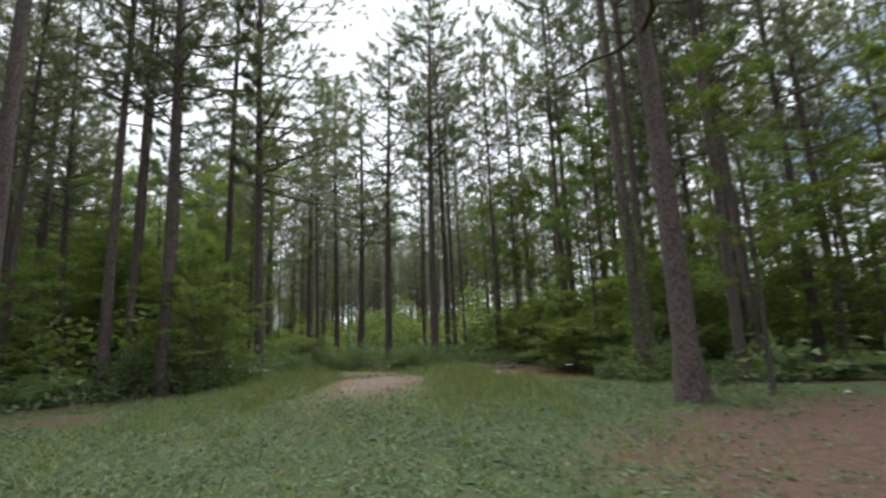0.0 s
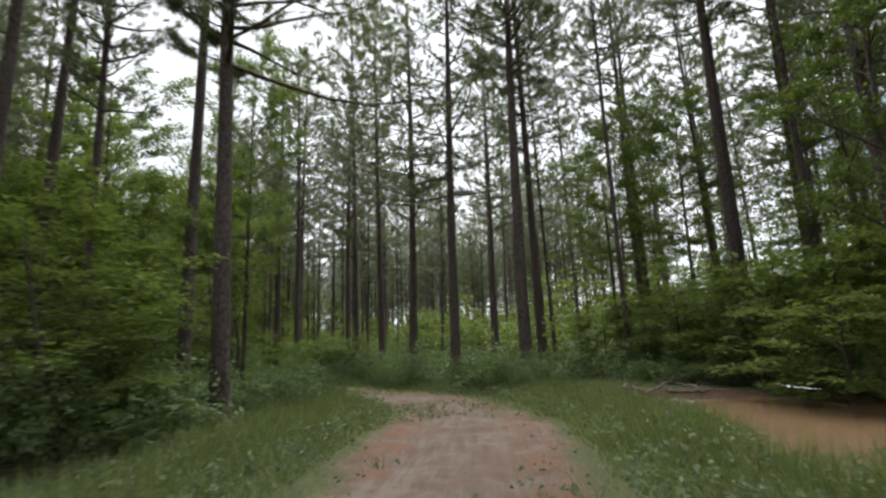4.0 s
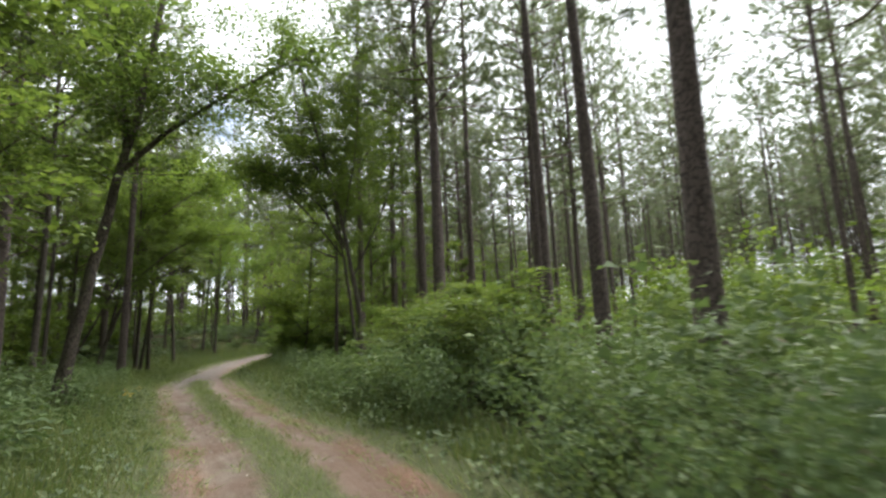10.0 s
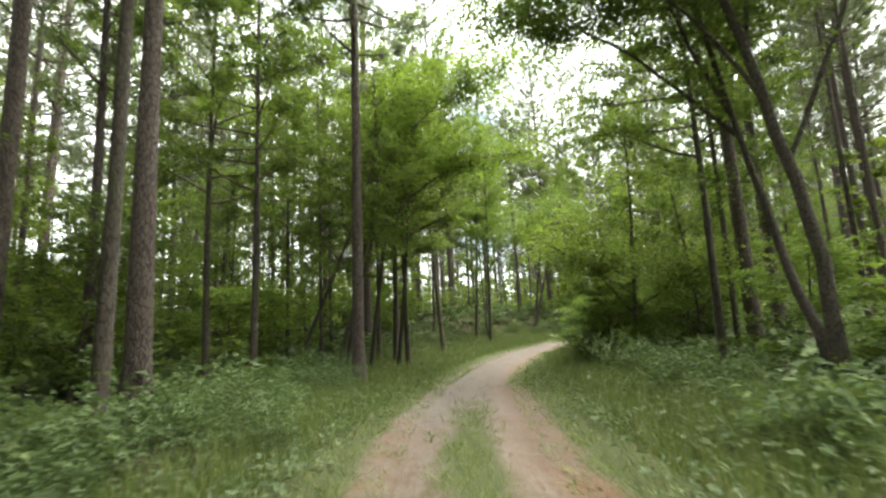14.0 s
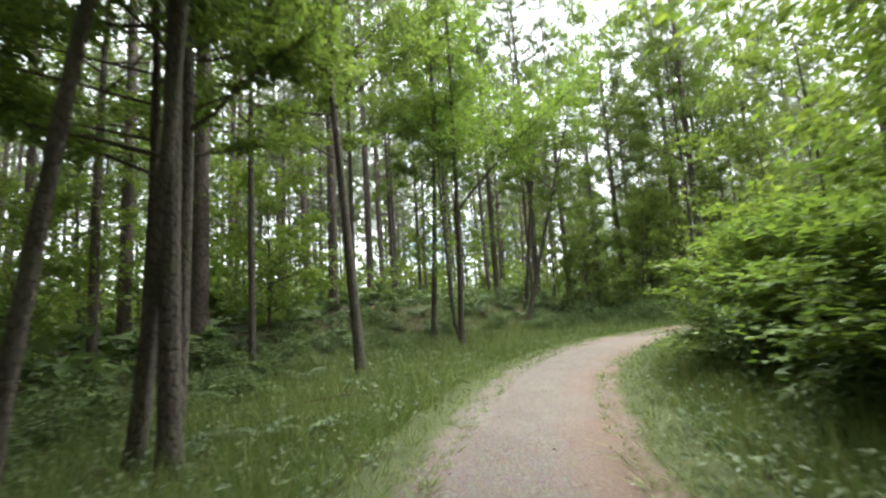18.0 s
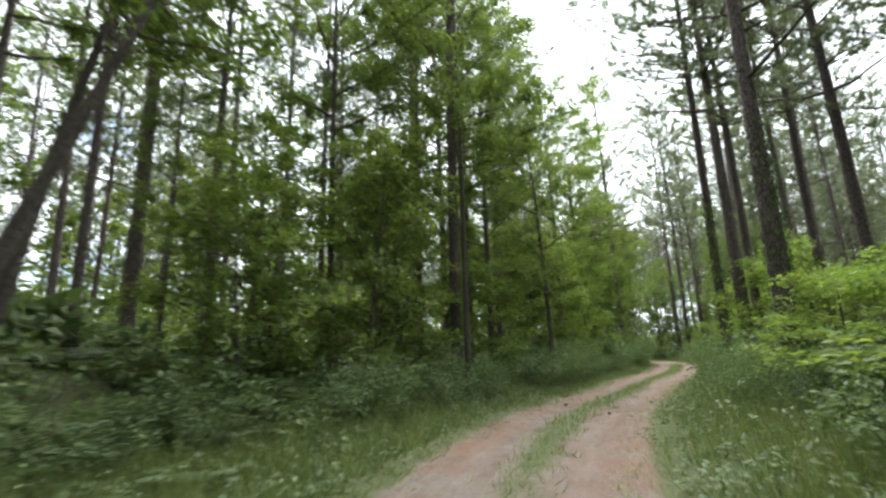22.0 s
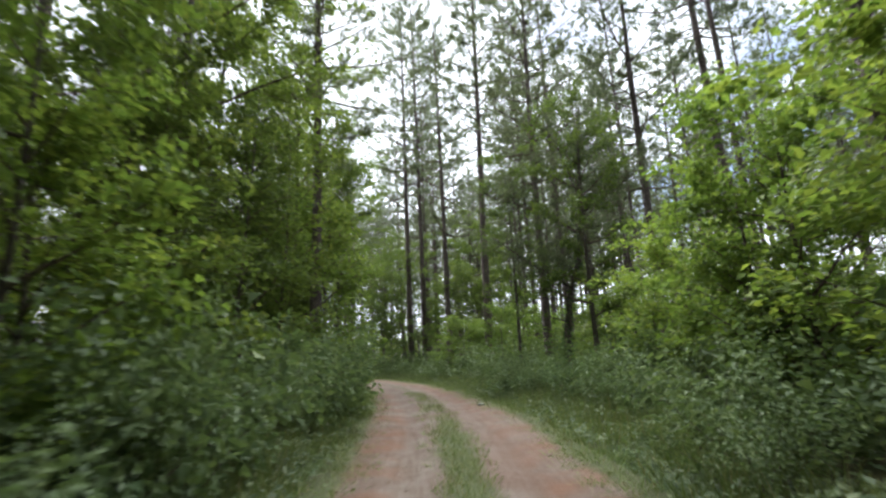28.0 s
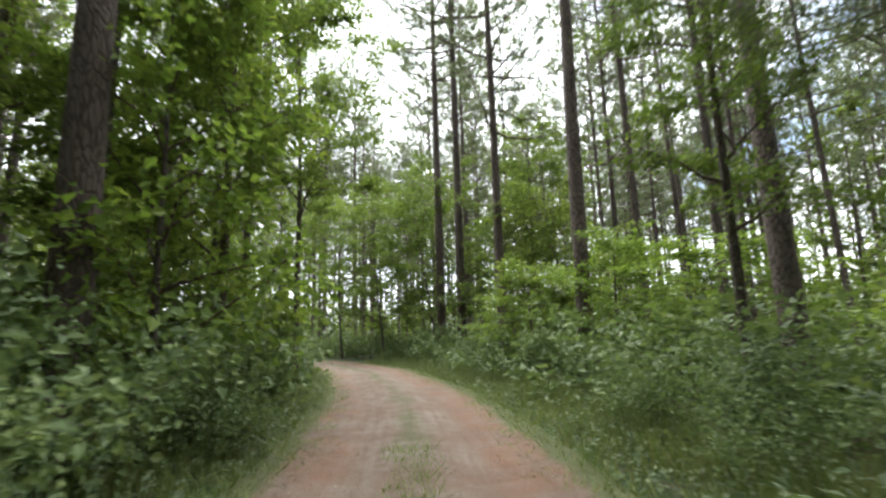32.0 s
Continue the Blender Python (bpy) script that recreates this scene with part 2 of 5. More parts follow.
def water_material():
    k = Mat("muddy_water")
    v = k.coord()
    k.link(k.ramp(k.noise(v, 0.8, 3), [(0.3, (0.17, 0.105, 0.058)), (0.7, (0.21, 0.135, 0.08))]), k.b.inputs["Base Color"])
    k.b.inputs["Roughness"].default_value = 0.12
    k.bump(k.noise(v, 6, 2), 0.05, 0.02)
    return k.m


def plain(name, a, b, scale, rough=0.85):
    k = Mat(name)
    f = k.noise(k.coord(), scale, 5, 0.65)
    k.link(k.ramp(f, [(0.3, a), (0.7, b)]), k.b.inputs["Base Color"])
    k.b.inputs["Roughness"].default_value = rough
    k.bump(f, 0.5, 0.02)
    return k.m


FLOOR, TRACK, WATER = ground_material(), track_material(), water_material()
DEADWOOD = plain("weathered_dead_wood", (0.05, 0.041, 0.031), (0.18, 0.155, 0.125), 14)
PEBBLE = plain("track_pebbles", (0.10, 0.085, 0.075), (0.30, 0.265, 0.235), 9)
DRY_LEAF = leaf("dry_fallen_leaves", [(0.0, (0.075, 0.048, 0.030)), (0.6, (0.15, 0.10, 0.06)), (1.0, (0.28, 0.20, 0.12))], 0.15, 0.2, 0.7)
CONE = plain("pine_cone_scales", (0.03, 0.02, 0.014), (0.11, 0.07, 0.045), 60)
STONE = plain("grey_stone", (0.10, 0.105, 0.085), (0.27, 0.27, 0.235), 9)
PETAL = plain("yellow_petals", (0.55, 0.36, 0.02), (0.70, 0.50, 0.04), 30, 0.6)

# ---- the lie of the land ----
rng = np.random.default_rng(7)
EYE = 1.6
_f = np.array((0.099, 0.995))
_r = np.array((0.995, -0.099))
_end = np.array(PATH[-1][1:3])
line = [(-4.0, 0.8, -16.0, 0.0)] + [(t, x, y, z - EYE) for t, x, y, z, *_ in PATH]
line += [(32 + a / 3.6, *(_end + _f * a + _r * b), 0.24 + 0.006 * a) for a, b in ((7, -0.35), (13.4, -1.1), (22, -3.2), (30, -7), (36, -13), (40, -21), (43, -31), (45, -45))]
line = np.array(line)
TT = np.arange(-4.0, line[-1, 0], 0.1)
LINE = np.stack([np.interp(TT, line[:, 0], line[:, i]) for i in (1, 2, 3)], 1)
for _ in range(12):
    LINE[1:-1] = LINE[1:-1] * 0.5 + (LINE[:-2] + LINE[2:]) * 0.25
ALONG = np.gradient(LINE[:, :2], axis=0)
ALONG /= np.linalg.norm(ALONG, axis=1)[:, None]
SIDE = np.stack([ALONG[:, 1], -ALONG[:, 0]], 1)
# the wheel tracks' middle beside the car's own line
SHIFT = np.interp(TT, (0, 5, 6.5, 8, 10, 17, 20, 22.5, 24.5, 26, 28, 32), (0, -0.5, -0.5, -0.2, 0.1, 0.25, 0.25, -0.5, -0.4, -0.1, 0.15, 0))
MIDDLE = LINE.copy()
MIDDLE[:, :2] += SIDE * SHIFT[:, None]


def smooth(a, b, x):
    u = np.clip((x - a) / (b - a), 0, 1)
    return u * u * (3 - 2 * u)


def near(x, y):
    """For points: distance to the track's middle, time there, side (+ right), height of the track there."""
    x, y = np.atleast_1d(np.asarray(x, float)), np.atleast_1d(np.asarray(y, float))
    D, T, S, Z = (np.empty(len(x)) for _ in range(4))
    for i in range(0, len(x), 4000):
        dx, dy = x[i:i + 4000, None] - MIDDLE[None, :, 0], y[i:i + 4000, None] - MIDDLE[None, :, 1]
        q = dx * dx + dy * dy
        j = q.argmin(1)
        k = np.arange(len(j))
        D[i:i + 4000] = np.sqrt(q[k, j])
        T[i:i + 4000] = TT[j]
        S[i:i + 4000] = np.sign(dx[k, j] * SIDE[j, 0] + dy[k, j] * SIDE[j, 1])
        w = 1 / (q + 3.0) ** 2
        Z[i:i + 4000] = (w * MIDDLE[None, :, 2]).sum(1) / w.sum(1)
    return D, T, S, Z


POND = (4.6, 23.6, 2.7, 3.9)
POND_LEVEL = -0.36


def pond(x, y):
    a = np.arctan2(y - POND[1], x - POND[0])
    wob = 1 + 0.09 * np.sin(3 * a + 1) + 0.06 * np.sin(5 * a) + 0.04 * np.sin(9 * a + 2)
    return (np.abs((x - POND[0]) / POND[2]) ** 4 + np.abs((y - POND[1]) / POND[3]) ** 4) ** 0.25 / wob


def ripple(x, y):
    return (np.sin(x * 0.55 + 1.3 * np.sin(y * 0.31)) * np.sin(y * 0.47 + 0.7 * np.sin(x * 0.4)) + 0.5 * np.sin(x * 1.3 + y * 0.9) * np.sin(y * 1.7 - x * 0.6)) * 0.5


def height(x, y, info=None):
    x, y = np.atleast_1d(np.asarray(x, float)), np.atleast_1d(np.asarray(y, float))
    D, T, S, Z = info or near(x, y)
    z = Z + ripple(x, y) * 0.16 * smooth(2.2, 7, D) + 0.10 * smooth(2.0, 4.0, D) * (T > 6)
    z = z + 2.3 * np.exp(-((x + 57) / 12) ** 2 - ((y - 61) / 16) ** 2) * smooth(3.5, 9, D)
    z = z + 1.6 * smooth(18, 60, D) * (0.4 + 0.6 * ripple(x * 0.1, y * 0.1))
    p = pond(x, y)
    z = np.where(p < 1.35, z * smooth(0.8, 1.35, p) + (POND_LEVEL - 0.22) * (1 - smooth(0.8, 1.35, p)), z)
    return z


CLEARING = np.array([(-19, -30), (-18, 2), (-13.5, 12), (-9.5, 17.5), (-7.6, 23), (-5.6, 27), (-5.0, 29), (1.2, 31.5), (2.2, 30.6), (6.9, 30.4), (6.9, 20.5), (5.2, 16.8), (8, 13.5), (16, 13), (18, -30)], float)


def inside(x, y, poly):
    x, y = np.atleast_1d(x), np.atleast_1d(y)
    c = np.zeros(len(x), bool)
    for (x0, y0), (x1, y1) in zip(poly, np.roll(poly, -1, 0)):
        c ^= ((y0 > y) != (y1 > y)) & (x < (x1 - x0) * (y - y0) / (y1 - y0 + 1e-12) + x0)
    return c


# ---- meshes ----
def mesh(name, V, F, mats, smooth_faces=True, which=None, **attrs):
    """A mesh from arrays: faces all with the same number of corners; which: each face's material."""
    me = bpy.data.meshes.new(name)
    V, F = np.asarray(V, np.float32), np.asarray(F, np.int32)
    k = F.shape[1]
    me.vertices.add(len(V))
    me.vertices.foreach_set("co", V.ravel())
    me.loops.add(F.size)
    me.loops.foreach_set("vertex_index", F.ravel())
    me.polygons.add(len(F))
    me.polygons.foreach_set("loop_start", np.arange(0, F.size, k, dtype=np.int32))
    me.polygons.foreach_set("use_smooth", np.full(len(F), smooth_faces))
    for m in mats if isinstance(mats, (list, tuple)) else [mats]:
        me.materials.append(m)
    if which is not None:
        me.polygons.foreach_set("material_index", np.asarray(which, np.int32))
    for key, values in attrs.items():
        me.attributes.new(key, "FLOAT", "POINT").data.foreach_set("value", np.asarray(values, np.float32))
    me.update(calc_edges=True)
    return me


def part(name, me, parent, label=""):
    ob = new(name, me)
    ob.parent = parent
    if label:
        ob["label"] = label
    return ob


def unit(a):
    return a / np.maximum(np.linalg.norm(a, axis=-1, keepdims=True), 1e-9)


def tube(points, radii, sides, twist=None):
    """A tapered tube of quads along points, closed at the tip by its taper."""
    P, R = np.asarray(points, float), np.asarray(radii, float)
    T = unit(np.gradient(P, axis=0))
    ref = np.where(np.abs(T[:, 2:]) > 0.9, np.array([[1.0, 0, 0]]), np.array([[0, 0, 1.0]]))
    if np.abs(T[:, 2]).max() > 0.9:
        ref = np.tile([[1.0, 0, 0]], (len(P), 1))
    A = unit(np.cross(ref, T))
    B = np.cross(T, A)
    a = np.linspace(0, 2 * np.pi, sides, endpoint=False)
    rr = R[:, None] * (twist if twist is not None else np.ones((1, sides)))
    V = P[:, None] + rr[..., None] * (np.cos(a)[None, :, None] * A[:, None] + np.sin(a)[None, :, None] * B[:, None])
    n = len(P)
    i, j = np.meshgrid(np.arange(n - 1), np.arange(sides), indexing="ij")
    F = np.stack([i * sides + j, i * sides + (j + 1) % sides, (i + 1) * sides + (j + 1) % sides, (i + 1) * sides + j], -1).reshape(-1, 4)
    return V.reshape(-1, 3), F


def join(pieces):
    V, F, n = [], [], 0
    for v, f in pieces:
        V.append(v)
        F.append(f + n)
        n += len(v)
    return np.concatenate(V), np.concatenate(F)


def leaves(P, D, N, L, W, fold=0.25, droop=0.2):
    """Folded pointed leaves: at P, growing along D, facing N, L long and W wide."""
    D = unit(D)
    S = unit(np.cross(D, N))
    N = np.cross(S, D)
    L, W = np.broadcast_to(L, len(P))[:, None], np.broadcast_to(W, len(P))[:, None]
    mid = P + D * L * 0.45
    V = np.stack([P, mid + S * W * 0.5 + N * W * fold * 0.5, P + D * L - N * L * droop, mid - S * W * 0.5 + N * W * fold * 0.5], 1)
    b = np.arange(len(P))[:, None] * 4
    F = np.concatenate([b + [0, 1, 2], b + [0, 2, 3]])
    return V.reshape(-1, 3), F


def plain_leaves(P, D, N, L, W):
    """Three-cornered leaves for what stands farther off."""
    D = unit(D)
    S = unit(np.cross(D, N))
    L, W = np.broadcast_to(L, len(P))[:, None], np.broadcast_to(W, len(P))[:, None]
    V = np.stack([P - S * W * 0.62, P + S * W * 0.55 + D * L * 0.25, P + D * L], 1).reshape(-1, 3)
    return V, np.arange(len(V)).reshape(-1, 3)


def blades(P, D, L, W, r):
    """Narrow three-cornered blades."""
    D = unit(D)
    S = unit(np.cross(D, r.normal(size=P.shape)))
    L, W = np.broadcast_to(L, len(P))[:, None], np.broadcast_to(W, len(P))[:, None]
    V = np.stack([P - S * W * 0.5, P + S * W * 0.5, P + D * L], 1).reshape(-1, 3)
    return V, np.arange(len(V)).reshape(-1, 3)


# ---- trees ----
def trunk_line(H, r0, r, lean=0.02, bend=0.12, sides=10, n=12):
    z = np.linspace(0, 1, n) ** 1.25 * H
    a, b = r.uniform(0, 2 * np.pi), r.uniform(0, 2 * np.pi)
    off = np.stack([np.cos(a) * lean * z + bend * np.sin(z / H * 3.0 + b) - bend * np.sin(b), np.sin(a) * lean * z + bend * np.cos(z / H * 2.3 + b) - bend * np.cos(b)], 1)
    P = np.column_stack([off, z - 0.25])
    u = z / H
    R = r0 * (1 - 0.80 * u ** 1.1) + r0 * 0.55 * np.exp(-z / 0.28)
    tw = 1 + 0.07 * np.sin(np.arange(sides) * 2.1 + r.uniform(0, 6))[None, :] * np.exp(-u * 5)[:, None] + 0.03 * r.normal(size=(n, sides))
    return P, R, tube(P, R, sides, tw)


def on_line(P, R, h):
    return np.array([np.interp(h, P[:, 2], P[:, i]) for i in range(2)] + [h]), np.interp(h, P[:, 2], R)


def limb(base, az, el, length, r0, r, up=0.15, n=5, sides=5):
    s = np.linspace(0, 1, n)
    d = np.array([np.cos(az) * np.cos(el), np.sin(az) * np.cos(el), np.sin(el)])
    wob = np.cumsum(r.normal(0, 0.05, (n, 3)), 0) * length * 0.35
    wob -= wob[0]
    P = base + np.outer(s, d) * length + wob + np.outer(s ** 2, [0, 0, up]) * length
    return P, tube(P, r0 * (1 - 0.85 * s), sides)


def pine_parts(seed, H, r0, low, spread=3.0, tiers=20, twigs=14, fine=31, long=0.28, wide=0.032, sides=10, far=False, bare=0.2, lop=None):
    """Trunk, limbs and needles: tiers of three to five rising limbs, side twigs on each, a brush of needles at every twig's end."""
    r = np.random.default_rng(seed)
    P, R, stem = trunk_line(H, r0, r, 0.012, 0.14, sides)
    wood, tips, ways = [], [], []
    for i in range(tiers):
        u = (i + r.uniform(0.1, 0.9)) / tiers
        h = low + (H - 0.3 - low) * u
        base, rb = on_line(P, R, h)
        turn = r.uniform(0, 6.3)
        arms = int(r.integers(3, 6)) if u < 0.85 else 3
        for j in range(arms):
            if r.random() < bare:
                continue
            L = spread * (0.45 + 0.7 * np.sin(np.pi * (0.25 + u * 0.52))) * r.uniform(0.4, 1.15) * (1.0 - 0.38 * u ** 2)
            az = turn + j * 2 * np.pi / arms + r.uniform(-0.35, 0.35)
            if lop is not None and u < 0.6:
                L *= max(0.3, 0.65 + 0.75 * np.cos(az - lop))
            Q, t = limb(base, az, radians(r.uniform(-14, 24) + 34 * u), L, min(rb * 0.45, 0.018 + 0.014 * L), r, 0.16, 3 if far else 6, 3 if far else 4)
            wood.append(t)
            out = unit(Q[-1] - Q[0])
            flat = np.array([-out[1], out[0], 0.0])
            s = np.concatenate([[1.0], r.uniform(0.38, 1.0, twigs - 1)])
            c = np.stack([np.interp(s, np.linspace(0, 1, len(Q)), Q[:, k]) for k in range(3)], 1)
            sway = r.choice((-1.0, 1.0), twigs) * (1.15 - s) * r.uniform(0.15, 0.75, twigs) * L * 0.75
            w = unit(out * 0.8 + flat * np.sign(sway)[:, None] * 0.6 + r.normal(0, 0.22, (twigs, 3)) + [0, 0, 0.35])
            e = c + flat * sway[:, None] + out * np.abs(sway)[:, None] * 0.5 + np.array([0, 0, 1.0]) * np.abs(sway)[:, None] * 0.25 + r.normal(0, 0.07, (twigs, 3))
            for k in range(0 if far else min(twigs, 7)):
                wood.append(tube(np.stack([c[k], (c[k] + e[k]) / 2 + [0, 0, 0.03], e[k] + w[k] * 0.08]), np.array([0.011, 0.008, 0.004]), 3))
            tips.append(e)
            ways.append(w)
    for i in range(0 if far else int(H * 0.6)):
        h = r.uniform(2.2, low + 2)
        base, rb = on_line(P, R, h)
        Q, t = limb(base, r.uniform(0, 6.3), radians(r.uniform(-25, 25)), r.uniform(0.15, 0.5) if r.random() < 0.5 else r.uniform(0.6, 2.2), 0.017, r, -0.1, 5, 4)
        wood.append(t)
    c, w = np.concatenate(tips), np.concatenate(ways)
    m = len(c)
    back = r.uniform(-0.24, 0.10, m * fine)[:, None]
    w = np.repeat(w, fine, 0)
    d = w * 0.75 + r.normal(0, 0.62, (m * fine, 3))
    nd = blades(np.repeat(c, fine, 0) + w * back, d, r.uniform(0.7, 1.2, m * fine) * long, wide, r)
    return stem, join(wood), nd


def broad_parts(seed, H, r0, low, spread, limbs=16, count=1600, size=0.12, sides=8, flat=0.5, lean=0.04, make=leaves):
    r = np.random.default_rng(seed)
    P, R, stem = trunk_line(H, r0, r, lean, 0.22 * min(1, H / 9), sides)
    wood, c, o = [], [], []
    each = max(6, count // limbs)
    for i in range(limbs):
        u = (i + r.uniform(0, 1)) / limbs
        h = low + (H * 0.97 - low) * u
        base, rb = on_line(P, R, h)
        L = spread * (0.55 + 0.6 * np.sin(np.pi * min(1, 0.2 + 0.75 * u))) * r.uniform(0.6, 1.15)
        az = i * 2.4 + r.uniform(-0.6, 0.6)
        Q, t = limb(base, az, radians(r.uniform(5, 40) + 20 * u), L, min(rb * 0.6, 0.012 + 0.012 * L), r, 0.05, 6, 4 if count > 600 else 3)
        wood.append(t)
        for j in range(3 if count > 600 else 0):
            k = r.integers(2, 5)
            q2, t2 = limb(Q[k], az + r.uniform(-1.2, 1.2), radians(r.uniform(-10, 35)), L * r.uniform(0.3, 0.55), 0.010, r, -0.05, 4, 3)
            wood.append(t2)
            n = each // 4
            s = r.uniform(0.15, 1.05, n)
            cc = np.stack([np.interp(s, np.linspace(0, 1, 4), q2[:, k2]) for k2 in range(3)], 1)
            c.append(cc + r.normal(0, 0.16, (n, 3)) * [1, 1, 0.6])
            o.append(np.tile(unit(q2[-1] - q2[0]), (n, 1)))
        n = each - 3 * (each // 4) if count > 600 else each
        s = r.uniform(0.35, 1.05, n)
        cc = np.stack([np.interp(s, np.linspace(0, 1, 6), Q[:, k2]) for k2 in range(3)], 1)
        c.append(cc + r.normal(0, 0.2 if count > 600 else 0.4, (n, 3)) * [1, 1, 0.6])
        o.append(np.tile(unit(Q[-1] - Q[0]), (n, 1)))
    c, o = np.concatenate(c), np.concatenate(o)
    m = len(c)
    d = unit(o * 0.7 + r.normal(0, 0.6, (m, 3)) * [1, 1, 0.4] - [0, 0, 0.15])
    nrm = unit(np.array([0, 0, 1.0]) + r.normal(0, flat * 1.3, (m, 3)))
    sz = size * r.uniform(0.7, 1.35, m)
    return stem, join(wood), make(c, d, nrm, sz, sz * 0.72)


def shrub_parts(seed, count=360, size=0.11, wide=0.62, arch=0.5, high=1.0, make=leaves):
    """A leafy shrub about one metre high."""
    r = np.random.default_rng(seed)
    wood, c, o = [], [], []
    stems = 9
    for i in range(stems):
        az, el = i * 2.4 + r.uniform(-0.4, 0.4), radians(r.uniform(35, 82))
        L = high * r.uniform(0.65, 1.15)
        Q, t = limb(np.array([r.normal(0, 0.07), r.normal(0, 0.07), -0.06]), az, el, L, 0.009, r, -arch * 0.3, 5, 3)
        wood.append(t)
        n = count // stems
        s = r.uniform(0.12, 1.05, n) ** 0.8
        cc = np.stack([np.interp(s, np.linspace(0, 1, 5), Q[:, k]) for k in range(3)], 1)
        c.append(cc + r.normal(0, 0.13, (n, 3)) * wide / 0.6 * [1, 1, 0.7])
        o.append(np.tile([np.cos(az), np.sin(az), 0.1], (n, 1)))
    c, o = np.concatenate(c), np.concatenate(o)
    c[:, 2] = np.abs(c[:, 2])
    m = len(c)
    d = unit(o + r.normal(0, 0.8, (m, 3)) * [1, 1, 0.4] - [0, 0, 0.2])
    nrm = unit(np.array([0, 0, 1.0]) + o * 0.35 + r.normal(0, 0.75, (m, 3)))
    sz = size * r.uniform(0.6, 1.4, m)
    return join(wood), make(c, d, nrm, sz, sz * 0.62)


def placed(x, y, z, turn, sx, sz=None):
    return Matrix.Translation((x, y, z)) @ Matrix.Rotation(turn, 4, "Z") @ Matrix.Diagonal((sx, sx, sz or sx, 1))


def build_tree(name, stem, wood, crown, bark_mat, leaf_mat, label, category, group, crown_name):
    top = tagged(new(name), label, category, group)
    tr = part("trunk", mesh("trunk", *stem, bark_mat), top)
    tagged(part("branching", mesh("branching", *wood, TWIG), tr), kind="stuff")
    tagged(part(crown_name, mesh(crown_name, *crown, leaf_mat, False), top), kind="stuff")
    return top


def scatter(name, kinds, spots, mat, label, category):
    """One mesh of many copies: kinds are (V, F); spots are (kind, x, y, z, turn, wide, high)."""
    if not spots:
        return None
    out = []
    for k, x, y, z, a, w, h in spots:
        V, F = kinds[k]
        ca, sa = math.cos(a) * w, math.sin(a) * w
        out.append((np.column_stack([V[:, 0] * ca - V[:, 1] * sa + x, V[:, 0] * sa + V[:, 1] * ca + y, V[:, 2] * h + z]), F))
    V, F = join(out)
    return tagged(new(name, mesh(name, V, F, mat, False)), label, category, kind="stuff")


# ---- ground: one sheet, fine beside the track, coarse far off ----
def ground_sheet():
    cell, sub = 4.8, 8
    gx, gy = np.meshgrid(np.arange(-180, 120, cell), np.arange(-80, 230, cell), indexing="ij")
    gx, gy = gx.ravel(), gy.ravel()
    D = near(gx + cell / 2, gy + cell / 2)[0]
    V, F, n = [], [], 0
    for lo, hi, s in ((-1, 13, sub), (13, 1e9, 2)):
        pick = (D > lo) & (D <= hi)
        ox, oy = gx[pick], gy[pick]
        u = np.arange(s + 1) * cell / s
        ux, uy = np.meshgrid(u, u, indexing="ij")
        X, Y = (ox[:, None] + ux.ravel()).ravel(), (oy[:, None] + uy.ravel()).ravel()
        i, j = np.meshgrid(np.arange(s), np.arange(s), indexing="ij")
        f = np.stack([i * (s + 1) + j, (i + 1) * (s + 1) + j, (i + 1) * (s + 1) + j + 1, i * (s + 1) + j + 1], -1).reshape(-1, 4)
        F.append((np.arange(len(ox))[:, None, None] * (s + 1) ** 2 + f[None]).reshape(-1, 4) + n)
        V.append(np.column_stack([X, Y]))
        n += len(X)
    # the far skirt out to the horizon
    V, F = np.concatenate(V), np.concatenate(F)
    key = np.round(V * 100).astype(np.int64)
    uniq, first, back = np.unique(key, axis=0, return_index=True, return_inverse=True)
    V, F = V[first], back.reshape(-1)[F]
    info = near(V[:, 0], V[:, 1])
    z = height(V[:, 0], V[:, 1], info)
    D, T = info[0], info[1]
    lawn = inside(V[:, 0], V[:, 1], CLEARING) * 1.0
    grass = np.maximum(lawn * 0.8, 1 - smooth(2.4, 4.4, D))
    dirt = np.exp(-(((V[:, 0] - 8.6) / 7.2) ** 2 + ((V[:, 1] - 6) / 5.2) ** 2) ** 2) * 1.0
    dirt = np.maximum(dirt, 0.75 * np.exp(-((V[:, 0] + 3.2) / 2.2) ** 2 - ((V[:, 1] - 22) / 6) ** 2))
    dirt = np.maximum(dirt, 0.85 * np.exp(-((V[:, 0] + 9.5) / 1.8) ** 2 - ((V[:, 1] - 12.6) / 1.3) ** 2))
    dirt = np.maximum(dirt, 0.44 * np.exp(-(D / 2.6) ** 2) * smooth(2.2, 3.4, T) * (1 - smooth(6.5, 7.5, T)))
    dirt = np.maximum(dirt, 0.9 * np.exp(-((V[:, 0] - 3.0) / 2.7) ** 4 - ((V[:, 1] - 28.1) / 1.3) ** 4))
    p = pond(V[:, 0], V[:, 1])
    dirt = np.maximum(dirt, (p < 1.16) * 1.0)
    dirt = np.where((D < 6) & (T > 9), dirt * (D > 3), dirt)
    z = z - 0.09 * (1 - smooth(1.7, 2.3, D)) * (T > 4.2)
    return mesh("ground", np.column_stack([V, z]), F, FLOOR, True, grass=grass, bare=dirt)


